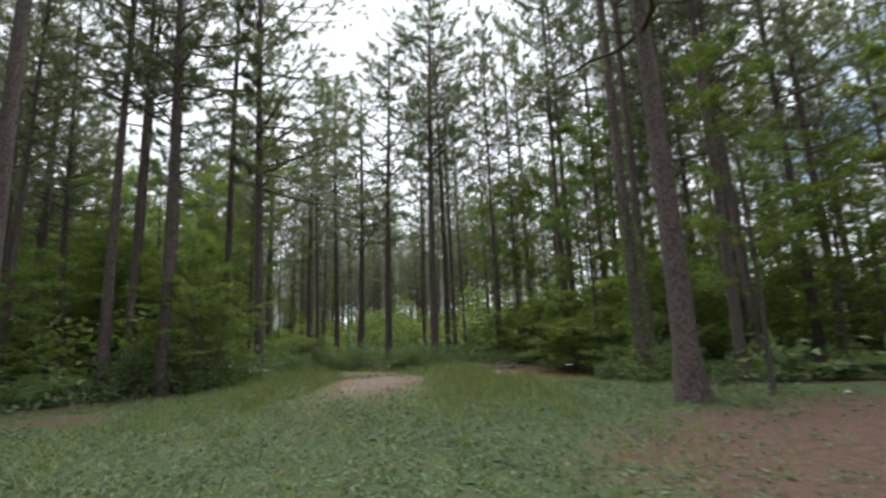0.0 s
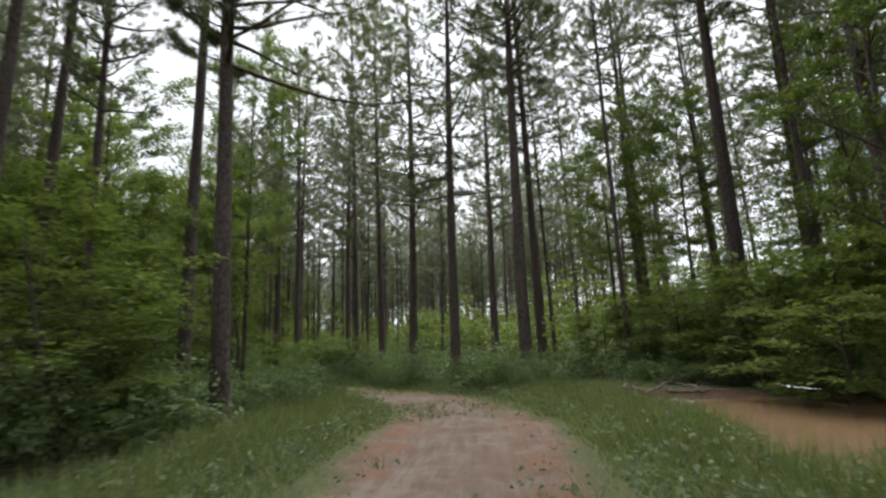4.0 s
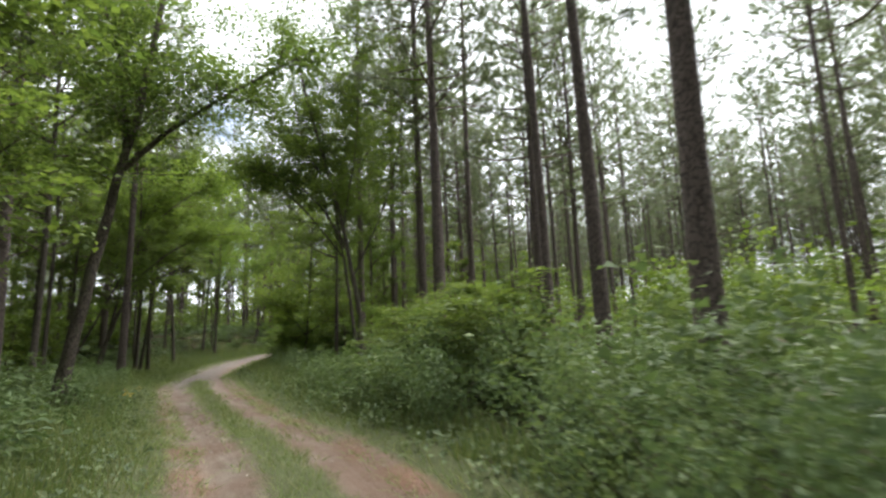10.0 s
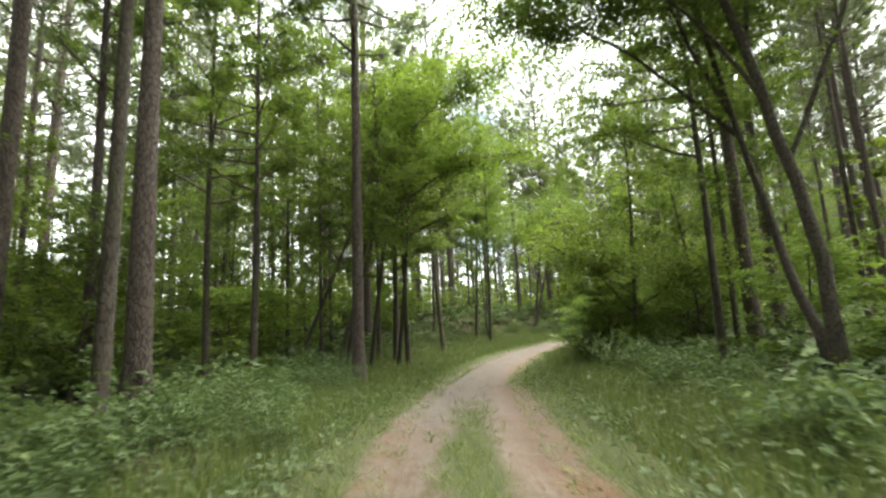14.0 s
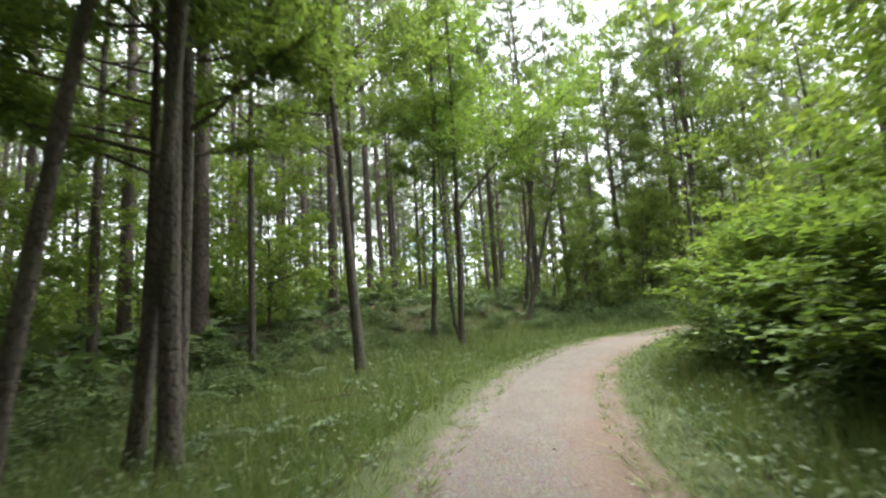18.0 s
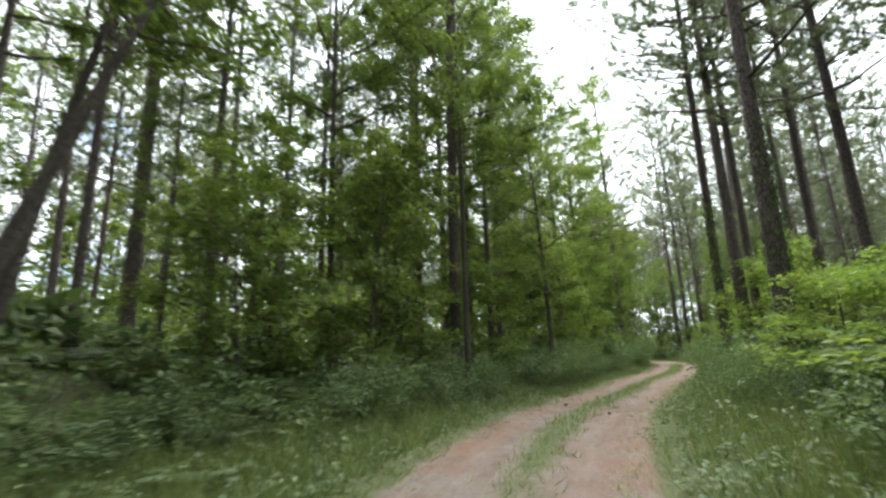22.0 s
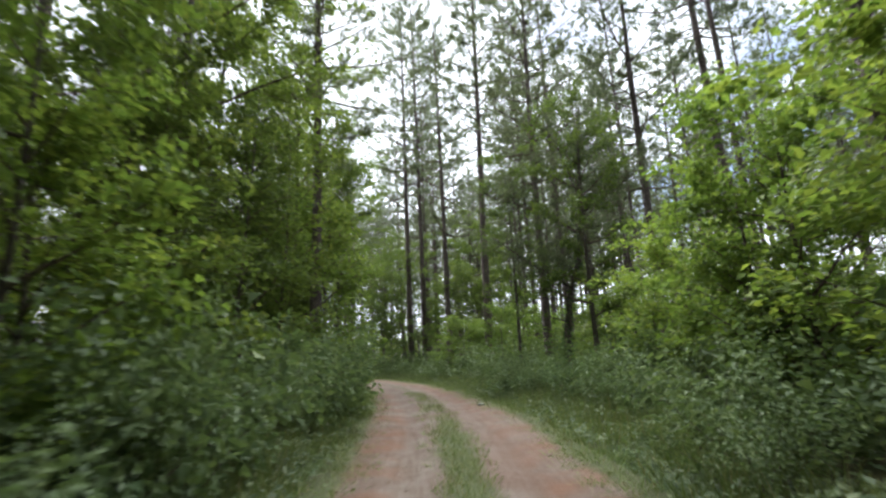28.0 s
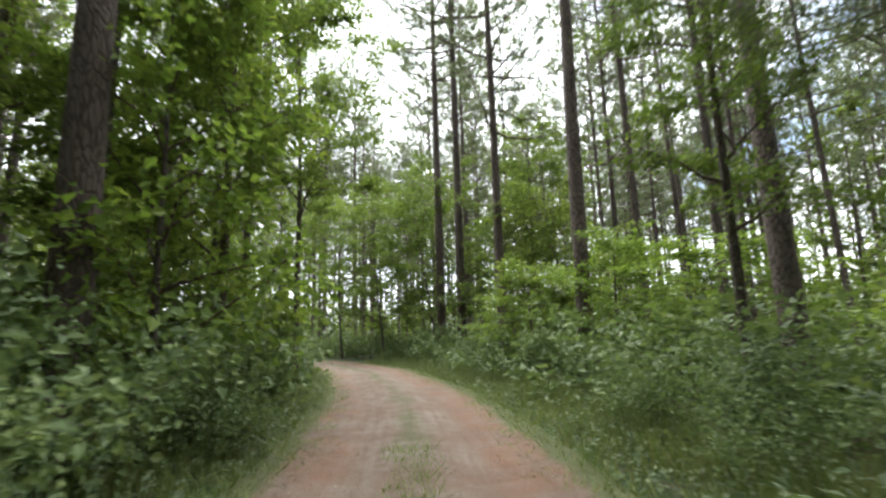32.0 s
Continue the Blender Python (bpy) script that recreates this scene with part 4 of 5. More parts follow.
# stands in the sun: its crown's lit look comes from the lighter leaf colour
special("spreading_young_tree", "young spreading tree with leaves in a sunlit bright green beside the track", "broadleaf tree",
        [(0, 0, -0.2), (0.05, 0, 1.0), (0.1, 0.05, 1.9), (0.3, 0.1, 4.2), (0.35, 0.2, 7.2), (0.4, 0.3, 10.5)], 0.10,
        [([(0.1, 0.05, 1.9), (-0.6, -0.4, 2.9), (-1.3, -0.8, 4.4), (-1.9, -1.2, 6.2)], 0.055), ([(0.1, 0.05, 2.0), (0.9, 0.5, 2.6), (2.0, 1.1, 3.3), (3.2, 1.6, 3.9)], 0.045),
         ([(0.2, 0.05, 2.6), (-0.5, -1.2, 3.6), (-0.9, -2.6, 4.4)], 0.04)], 14000, 0.115, 502, GREY_BARK, SUNLIT_GREEN, -31.4, 54.9)
rx_, ry_ = 0.52, 0.855
special("arching_tree", "slender tree, a long yellow-green limb arching over the track", "broadleaf tree",
        [(0, 0, -0.2), (0.3 * rx_, 0.3 * ry_, 1.6), (0.9 * rx_, 0.9 * ry_, 3.4), (1.5 * rx_, 1.5 * ry_, 5.2), (1.7 * rx_, 1.7 * ry_, 8.0), (1.6 * rx_, 1.6 * ry_, 12.0)], 0.12,
        [([(1.5 * rx_, 1.5 * ry_, 5.2), (2.8 * rx_, 2.8 * ry_, 6.7), (4.4 * rx_, 4.4 * ry_, 7.8), (6.0 * rx_, 6.0 * ry_, 8.3), (7.8 * rx_, 7.8 * ry_, 8.3)], 0.06),
         ([(1.7 * rx_, 1.7 * ry_, 7.5), (3.0 * rx_, 3.0 * ry_, 9.6), (5.0 * rx_, 5.0 * ry_, 11.2), (7.0 * rx_, 7.0 * ry_, 12.0)], 0.05)], 17000, 0.115, 503, GREY_BARK, SUNLIT_GREEN, -36.6, 45.0)
rx_, ry_ = -0.5, -0.866
special("arching_tree", "dark two-stemmed broadleaf tree, its crown leaning over the track", "broadleaf tree",
        [(0, 0, -0.2), (0.1, 0.05, 2.5), (0.4 * rx_, 0.4 * ry_, 5.0), (1.2 * rx_, 1.2 * ry_, 8.8), (2.4 * rx_, 2.4 * ry_, 12.5), (3.4 * rx_, 3.4 * ry_, 17.0)], 0.15,
        [([(0.0, 0.0, 0.3), (-0.8, 0.4, 2.5), (-1.4, 0.5, 5.0), (-1.8, 0.0, 9.5), (-2.4, -0.8, 14.8)], 0.12),
         ([(0.6 * rx_, 0.6 * ry_, 5.9), (2.0 * rx_, 2.0 * ry_, 8.3), (3.8 * rx_, 3.8 * ry_, 9.5), (6.0 * rx_, 6.0 * ry_, 9.8)], 0.06),
         ([(-1.5, 0.4, 5.8), (-3.0, -0.6, 8.3), (-4.6, -2.0, 10.1), (-6.0, -3.6, 11.3)], 0.06),
         ([(1.2 * rx_, 1.2 * ry_, 8.8), (2.6 * rx_ - 1.0, 2.6 * ry_, 11.9), (4.6 * rx_ - 2.4, 4.6 * ry_, 14.9)], 0.05),
         ([(0.3 * rx_, 0.3 * ry_, 4.6), (0.9, 0.8, 7.7), (1.7, 1.5, 11.6), (2.1, 1.9, 16.2)], 0.06), ([(-1.5, 0.4, 6.2), (-2.1, -0.9, 9.5), (-2.7, -1.8, 13.1), (-2.9, -2.3, 18.5)], 0.06),
         ([(0.8 * rx_, 0.8 * ry_, 7.1), (-0.3, 0.2, 11.0), (-0.2, 0.4, 15.5), (-0.4, 0.2, 20.0)], 0.06)], 52000, 0.115, 505, GREY_BARK, BROAD, -23.2, 51.0)
rx_, ry_ = 0.75, 0.66
special("arching_tree", "upright tree, a yellow-green limb reaching over the track", "broadleaf tree",
        [(0, 0, -0.2), (0.05, 0, 2.0), (0.1, 0.05, 4.0), (0.15, 0.1, 7.0), (0.2, 0.1, 10.5), (0.1, 0.2, 15.0)], 0.11,
        [([(0.1, 0.05, 5.0), (1.0 * rx_, 1.0 * ry_, 6.1), (2.0 * rx_, 2.0 * ry_, 6.9), (3.0 * rx_, 3.0 * ry_, 7.9), (4.6 * rx_, 4.6 * ry_, 9.0)], 0.055),
         ([(0.15, 0.1, 7.5), (-1.2, 0.4, 9.0), (-2.6, 0.8, 10.2)], 0.045),
         ([(0.0, 0.0, 0.1), (-0.22, -0.2, 1.2), (-0.3, -0.26, 4.0), (-0.34, -0.3, 8.0), (-0.5, -0.4, 13.0)], 0.085)], 16000, 0.115, 504, GREY_BARK, SUNLIT_GREEN, -46.3, 58.3)
Z3 = build_tree("pine_tree", *pine_parts(151, 29, 0.24, 9.2, 5.2, 27, 16, 32, bare=0.02, lop=0.1), PINE_BARK, NEEDLES, "tall pine with heavy low limbs reaching out over the clearing", "pine tree", "pines along the track", "crown")
for k, (x, y) in enumerate(((-27.6, 56.2), (-30.6, 63.4))):
    thing_at(PINES, 1 + 3 * k, x, y, k * 2.0, 0.9, 0.95)
Z3.matrix_basis = placed(-9.0, 24.1, float(height(-9.0, 24.1)[0]), 0.0, 1.0, 1.0)
cx, cy = 0.99, -0.134
special("crooked_pine", "dark crooked pine with ivy and a heavy low crown", "pine tree",
        [(0, 0, -0.2), (0.0, 0.0, 1.2), (0.02 * cx, 0.02 * cy, 2.3), (0.3 * cx, 0.3 * cy, 3.6), (0.75 * cx, 0.75 * cy, 4.8), (1.0 * cx, 1.0 * cy, 5.8), (1.05 * cx, 1.05 * cy, 7.6), (1.5 * cx, 1.5 * cy, 11.5)], 0.15,
        [([(0.35 * cx, 0.35 * cy, 3.9), (-0.4 * cx, -0.4 * cy, 4.45), (-1.3 * cx, -1.3 * cy, 4.95), (-2.6 * cx, -2.6 * cy, 6.0)], 0.06),
         ([(1.0 * cx, 1.0 * cy, 6.0), (-0.4 * cx, 0.3, 7.0), (-1.6 * cx, 0.6, 7.6), (-3.0 * cx, 0.9, 8.0)], 0.055),
         ([(1.0 * cx, 0, 6.8), (2.1, -0.5, 7.6), (3.2, -0.9, 8.4)], 0.05), ([(1.05, 0, 7.8), (0.2, -0.9, 8.8), (-0.6, -1.9, 9.6)], 0.045)],
        17000, 0.17, 506, PINE_BARK, NEEDLES, -33.35, 106.25, 0.10, 1200)
bough = tube(np.array([(0.02, 0.0, 2.6), (-0.45, 0.05, 2.72), (-0.85, 0.1, 2.98)]), np.array([0.035, 0.026, 0.012]), 6)
part("dead_limb", mesh("dead_limb", *bough, PINE_BARK), bpy.data.objects["crooked_pine"], "short broken dead limb")

# ---- shrubs: how far from the track's middle they begin and how high they grow, left and right, by the time the car passes ----
WHEN = (6.5, 8, 9.5, 11, 13.5, 15.5, 17, 18, 19.5, 21, 22.5, 24, 26.5, 28, 30, 32, 45)
LEFT_FROM = (3.8, 3.6, 3.2, 3.2, 2.6, 2.8, 3.2, 3.4, 4.8, 5.6, 5.0, 3.4, 2.7, 2.5, 2.7, 2.8, 2.6)
LEFT_HIGH = (1.5, 1.4, 1.1, 0.95, 1.1, 1.0, 1.0, 0.95, 0.75, 0.6, 0.8, 1.5, 2.1, 2.4, 2.4, 2.4, 2.0)
RIGHT_FROM = (5.0, 3.6, 2.6, 2.1, 2.2, 3.4, 4.2, 4.0, 3.2, 3.7, 4.2, 3.7, 2.9, 2.7, 3.0, 3.2, 3.0)
RIGHT_HIGH = (1.7, 1.5, 1.6, 1.7, 1.6, 0.9, 0.85, 1.0, 1.7, 1.8, 1.3, 1.5, 1.7, 2.0, 1.8, 1.6, 1.6)


def shrub_rule(x, y):
    D, T, Sd, Z = near(x, y)
    start = np.where(Sd < 0, np.interp(T, WHEN, LEFT_FROM), np.interp(T, WHEN, RIGHT_FROM))
    high = np.where(Sd < 0, np.interp(T, WHEN, LEFT_HIGH), np.interp(T, WHEN, RIGHT_HIGH))
    ok = (D > start) & ~(inside(x, y, CLEARING)) & (pond(x, y) > 1.15)
    deep = smooth(3, 8, D - start)
    return ok, high * (1 - deep) + np.minimum(high, 1.25) * deep, D, T, Sd, start


def jittered(step, r):
    gx, gy = np.meshgrid(np.arange(-112, 66, step), np.arange(-6, 196, step), indexing="ij")
    x, y = gx.ravel() + r.uniform(-0.5, 0.5, gx.size) * step, gy.ravel() + r.uniform(-0.5, 0.5, gx.size) * step
    return x, y


SHRUBS = []
for i, (n, sz, hi, word) in enumerate(((1100, 0.062, 1.0, "low"), (560, 0.115, 1.0, "broad-leaved low"), (900, 0.078, 1.0, "low"), (1700, 0.115, 2.3, "tall"), (2300, 0.088, 2.3, "tall"))):
    w, l = shrub_parts(300 + i, n, sz, 0.62 if i < 3 else 1.0, 0.5, hi)
    top = tagged(new("shrub"), word + " leafy green shrub at the edge of the track", "shrub", "shrubs along the track")
    tagged(part("branching", mesh("branching", *w, TWIG), top), kind="stuff")
    tagged(part("foliage", mesh("foliage", *l, SHRUB, False), top), kind="stuff")
    SHRUBS.append(top)
LOW = [shrub_parts(320 + i, n, sz, 0.62 if i < 3 else 1.0, 0.5, hi, plain_leaves)[1] for i, (n, sz, hi) in enumerate(((230, 0.14, 1.0), (210, 0.16, 1.0), (260, 0.125, 1.0), (450, 0.18, 2.3), (420, 0.195, 2.3)))]
FARLOW = [shrub_parts(330 + i, 99, 0.31, make=plain_leaves)[1] for i in range(3)]

x, y = jittered(1.1, rng)
ok, high, D, T, Sd, start = shrub_rule(x, y)
pick = ok & (D < 9.5) & (rng.random(len(x)) < np.where(D - start < 3, 0.92, 0.5))
x, y, high, D, T, start = (v[pick] for v in (x, y, high, D, T, start))
order = np.argsort(D - start * 0.5)
n_thing, spots = 0, []
zz = height(x, y)
for i in order:
    h = 1.35 * high[i] * rng.uniform(0.6, 1.2) * (0.85 + 0.4 * float(ripple(x[i] * 1.7, y[i] * 1.7)))
    h = min(h, 3.1, max(0.5, (D[i] - 1.25) * 1.9))
    w = min(max(0.55, min(1.5, h)) * rng.uniform(0.9, 1.3), max(0.5, D[i] - 1.4))
    slim = min(h / 2.3 * 0.85, max(0.3, (D[i] - 1.2) / 2.2))
    a = rng.uniform(0, 6.28)
    if n_thing < 235 and D[i] - start[i] < 1.6 and T[i] < 34:
        if h > 1.4:
            thing_at(SHRUBS, 3 + n_thing % 2, x[i], y[i], a, slim, h / 2.3)
        else:
            thing_at(SHRUBS, n_thing % 3, x[i], y[i], a, w, h)
        n_thing += 1
    else:
        spots.append((3 + int(rng.integers(2)), x[i], y[i], zz[i], a, slim, h / 2.3) if h > 1.4 else (int(rng.integers(3)), x[i], y[i], zz[i], a, w, h))
# the bushy bank behind the pool
for i, (x, y, h) in enumerate(((7.3, 19.4, 1.0), (7.7, 20.6, 1.3), (7.5, 22.0, 1.2), (7.8, 23.4, 1.5), (7.5, 24.7, 1.3), (7.8, 26.0, 1.6), (7.4, 27.3, 1.4), (7.0, 28.6, 1.3), (5.4, 29.6, 1.5), (4.2, 30.8, 1.3), (3.0, 31.4, 1.1), (8.8, 22.7, 1.7), (8.9, 25.3, 1.8), (8.3, 28.0, 1.8))):
    thing_at(SHRUBS, 3 + i % 2, x, y, i * 1.7, h / 2.0, h / 2.3)
# the bushy rim of the clearing
RIM = np.array([(-17.2, 3.0), (-15.2, 8.5), (-13.9, 12.2), (-11.6, 15.4), (-9.7, 18.2), (-8.3, 21.6), (-7.2, 24.6), (-6.1, 27.2)])
rim = np.random.default_rng(31)
for u in np.arange(0, 7, 0.15):
    p = np.array([np.interp(u, np.arange(8), RIM[:, k]) for k in range(2)]) + [-rim.uniform(1.7, 4.0), rim.uniform(0.1, 1.2)]
    h = rim.uniform(0.7, 1.5)
    thing_at(SHRUBS, int(rim.integers(0, 5)) if h < 1.4 else 3 + int(rim.integers(2)), p[0], p[1], rim.uniform(0, 6.28), *((h * 0.9, h) if h < 1.4 else (h / 2.1, h / 2.3)))
for x, y, h in ((6.0, 15.6, 0.9), (6.9, 15.9, 1.2), (7.6, 16.4, 1.3), (6.2, 17.4, 1.3), (8.4, 15.2, 1.0), (9.4, 14.6, 0.8), (10.3, 15.2, 1.2), (5.6, 17.8, 0.9), (11.6, 14.8, 1.1), (7.6, 18.4, 1.5)):
    thing_at(SHRUBS, 1 + int(h > 1), x, y, x * 2.1, h, h)
for i, (x, y, w, h) in enumerate(((-41.9, 102.6, 1.5, 1.6), (-41.9, 104.0, 1.4, 1.9), (-42.3, 105.2, 1.5, 1.7), (-42.5, 101.3, 1.5, 1.8), (-36.4, 104.6, 1.3, 1.0))):
    thing_at(SHRUBS, 1, x, y, i * 2.3, w, h)
scatter("undergrowth", LOW, spots, SHRUB, "dense leafy green undergrowth between the trees", "undergrowth")
x, y = jittered(2.0, rng)
ok, high, D, T, Sd, start = shrub_rule(x, y)
pick = ok & (D >= 9) & (D < 36) & (rng.random(len(x)) < np.where(D < 16, 0.65, 0.35))
zz = height(x, y)
scatter("far_undergrowth", FARLOW, [(int(rng.integers(3)), x[i], y[i], zz[i], rng.uniform(0, 6.28), rng.uniform(0.9, 1.8), rng.uniform(0.7, 1.7)) for i in np.where(pick)[0]], SHRUB,
        "leafy undergrowth deep in the woods", "undergrowth")

# ---- the woods behind ----
def open_right(x, T, Sd):
    """The open pine stand right of the first bend."""
    return (Sd > 0) & (T > 9.0) & (T < 17) & (x > -27) & (x < -1)


def thin_wood(T, Sd):
    """Where the woods stand open: right of the first bend, left of the second and right of the last stretch."""
    return ((Sd > 0) & (T > 9.7) & (T < 14)) | ((Sd < 0) & (T > 18) & (T < 22.6)) | ((Sd > 0) & (T > 26.5) & (T < 35))


taken = np.array(TAKEN)
x, y = jittered(4.1, rng)
D, T, Sd, Z = near(x, y)
gap = np.min(np.hypot(x[:, None] - taken[:, 0], y[:, None] - taken[:, 1]), 1)
pick = ((D > 8.5) | ((D > 4) & (T > 37.5))) & ~((x > 2) & (x < 15) & (y > 14) & (y < 35)) & (D < 52) & (gap > 2.6) & ~inside(x, y, CLEARING) & ((D > 16) | ~open_right(x, T, Sd)) & ((D > 11) | (Sd < 0) | (T < 29)) & (rng.random(len(x)) < np.where(D < 34, np.where(T < 9.7, 1.0, 0.85), 0.55) * np.where(open_right(x, T, Sd), 0.33, np.where(thin_wood(T, Sd), np.where(Sd > 0, 0.55, 0.85), 1.0)))
x, y, D, T, Sd = (v[pick] for v in (x, y, D, T, Sd))
FARPINES = [pine_parts(120 + i, H, 0.20, low, sp, 17, 10, 14, 0.32, 0.060, 6, True) for i, (H, low, sp) in enumerate(((29, 11.0, 4.3), (31, 13.5, 4.5), (24, 9.0, 3.9)))]
FARPINES += [pine_parts(126 + i, H, 0.20, low, sp, 15, 9, 9, 0.40, 0.095, 5, True) for i, (H, low, sp) in enumerate(((29, 12.0, 4.3), (31, 14.0, 4.5), (24, 10.0, 3.9)))]
FARBROADS = [broad_parts(220 + i, H, 0.10, low, sp, 16, 1900, 0.26, sides=5, flat=0.7, make=plain_leaves) for i, (H, low, sp) in enumerate(((13, 2.5, 2.9), (10, 1.5, 2.6), (17, 5, 3.0)))]
leafy_of = lambda T, Sd: np.where(Sd < 0, np.interp(T, (0, 3, 9, 12, 16, 17.5, 22, 23.2, 24, 45), (0.0, 0.05, 0.6, 0.7, 0.6, 0.25, 0.08, 0.15, 0.7, 0.8)), np.interp(T, (0, 6, 9, 13, 16, 20, 22, 26, 45), (0.35, 0.2, 0.0, 0.0, 0.5, 0.5, 0.1, 0.05, 0.1)))
leafy = np.where(open_right(x, T, Sd), 0.0, leafy_of(T, Sd))
fp, fb, near_count = [], [], 0
zz = height(x, y)
for i in np.argsort(D):
    a, broad = rng.uniform(0, 6.28), rng.random() < leafy[i] * 0.65
    if D[i] < 17 and near_count < 105:
        near_count += 1
        if broad:
            thing_at(BROADS, 2 if Sd[i] < 0 and 15.5 < T[i] < 22.5 else int(rng.integers(4)), x[i], y[i], a, rng.uniform(0.7, 1.2), rng.uniform(0.85, 1.2))
        else:
            thing_at(PINES, int(rng.integers(6)), x[i], y[i], a, rng.uniform(0.45, 1.0), rng.uniform(0.8, 1.05))
    elif broad:
        fb.append((int(rng.integers(3)), x[i], y[i], zz[i], a, rng.uniform(0.8, 1.3), rng.uniform(0.8, 1.2)))
    else:
        fp.append((int(rng.integers(3)) + (3 if D[i] > 34 else 0), x[i], y[i], zz[i], a, rng.uniform(0.7, 1.05), rng.uniform(0.85, 1.1)))
ex, ey = jittered(3.4, rng)
eD, eT, eS, _z = near(ex, ey)
egap = np.min(np.hypot(ex[:, None] - taken[:, 0], ey[:, None] - taken[:, 1]), 1)
for i in np.where((eD > 5.2) & (eD < 10) & (eT > 9.5) & (eT < 36) & (egap > 1.8) & ~inside(ex, ey, CLEARING) & ~open_right(ex, eT, eS) & (rng.random(len(ex)) < leafy_of(eT, eS) * 0.55))[0]:
    thing_at(BROADS, 2 if eS[i] < 0 and 15.5 < eT[i] < 22.5 else int(rng.integers(4)), ex[i], ey[i], rng.uniform(0, 6.28), rng.uniform(0.45, 0.8), rng.uniform(0.75, 1.1))
SAPLINGS = [broad_parts(240 + i, H, 0.03, 0.3, sp, 9, 250, 0.24, sides=4, flat=0.5, make=plain_leaves)[2] for i, (H, sp) in enumerate(((3.0, 1.2), (4.2, 1.4), (2.2, 1.1)))]
sx, sy = jittered(2.9, rng)
sD, sT, sS, _z = near(sx, sy)
sp_ok = (sD > 9.5) & (sD < 44) & ~inside(sx, sy, CLEARING) & (rng.random(len(sx)) < np.where(sD < 20, np.where((sS < 0) & (sT > 11) & (sT < 18.5), 0.85, 0.3), 0.9) * np.where(open_right(sx, sT, sS), np.where(sD > 30, 0.6, 0.05), 1.0))
sz_ = height(sx, sy)
scatter("understorey", SAPLINGS, [(int(rng.integers(3)), sx[i], sy[i], sz_[i], rng.uniform(0, 6.28), rng.uniform(1.0, 1.5) * (1.5 if sD[i] > 24 else 1), rng.uniform(0.6, 1.3) * (1.35 if sD[i] > 26 or (sS[i] < 0 and 11 < sT[i] < 18.5) else 1)) for i in np.where(sp_ok)[0]], BROAD,
        "leafy saplings filling the space under the pines", "saplings")
# the leafy depth of the woods, where nothing shows through
rx, ry = jittered(5.2, rng)
rD, rT, rS, _z = near(rx, ry)
rz = height(rx, ry)
for i in np.where((rD > 45) & (rD < 66) & (rng.random(len(rx)) < np.where(open_right(rx, rT, rS), 0.3, 0.85)))[0]:
    fb.append((int(rng.integers(2)), rx[i], ry[i], rz[i] - 0.8, rng.uniform(0, 6.28), rng.uniform(1.3, 1.8), rng.uniform(0.45, 0.9)))
# more pines deep in the stand, thin against the light
dx, dy = jittered(4.6, np.random.default_rng(77))
dD, dT, dS, _z = near(dx, dy)
dz = height(dx, dy)
deep = np.random.default_rng(78)
for i in np.where((dD > 40) & (dD < 74) & (deep.random(len(dx)) < np.where(open_right(dx, dT, dS), 0.4, 0.55)))[0]:
    fp.append((3 + int(deep.integers(3)), dx[i], dy[i], dz[i] - 0.3, deep.uniform(0, 6.28), deep.uniform(0.6, 1.0), deep.uniform(0.8, 1.05)))

# the stand lets more of the sky through round the clearing
fp = [q for q in fp if deep.random() < (0.76 if q[1] < -8 and q[2] < 36 else 0.87 if q[1] > 4 else 1.0)]


def whole_tree(name, parts_, mats):
    """Trunk, limbs and crown of a far tree in one mesh."""
    V, F, W, n = [], [], [], 0
    for k, (v, f) in enumerate(parts_):
        f = np.concatenate([f[:, [0, 1, 2]], f[:, [0, 2, 3]]]) if f.shape[1] == 4 else f
        V.append(v)
        F.append(f + n)
        W.append(np.full(len(f), k))
        n += len(v)
    return mesh(name, np.concatenate(V), np.concatenate(F), mats, False, np.concatenate(W))


def far_stand(name, kinds, list_, label):
    """Far stands of up to 280 trees each, laid out by the way's course."""
    list_ = sorted(list_, key=lambda q: q[2] - 0.4 * q[1])
    for i in range(0, len(list_), 280):
        base = tagged(new("far_woods"), "deep stand of " + label + " far behind the track", "woods", kind="stuff")
        for k, x, y, z, a, w, h in list_[i:i + 280]:
            part(name, kinds[k], base).matrix_basis = placed(x, y, z, a, w, h)


far_stand("pine", [whole_tree("pine", k, (PINE_BARK, TWIG, NEEDLES)) for k in FARPINES], fp, "pines")
far_stand("broadleaf", [whole_tree("broadleaf", k, (GREY_BARK, TWIG, BROAD)) for k in FARBROADS], fb, "broadleaf trees")

# ---- grass and herbs ----
def grass_kind(seed, n, lo, hi, wide, lean):
    r = np.random.default_rng(seed)
    P = np.column_stack([r.normal(0, 0.05, (n, 2)), np.full(n, -0.01)])
    d = unit(np.column_stack([r.normal(0, lean, (n, 2)), np.ones(n)]))
    return blades(P, d, r.uniform(lo, hi, n), wide, r)


def herb_kind(seed, n, size, high):
    r = np.random.default_rng(seed)
    P = np.column_stack([r.normal(0, 0.12, (n, 2)), r.uniform(0.15, 1.0, n) * high])
    o = np.column_stack([P[:, :2] * 6 + r.normal(0, 0.5, (n, 2)), r.normal(0.05, 0.2, n)])
    nrm = unit(np.array([0, 0, 1.0]) + r.normal(0, 0.4, (n, 3)))
    sz = size * r.uniform(0.6, 1.3, n)
    return leaves(P, o, nrm, sz, sz * 0.6)


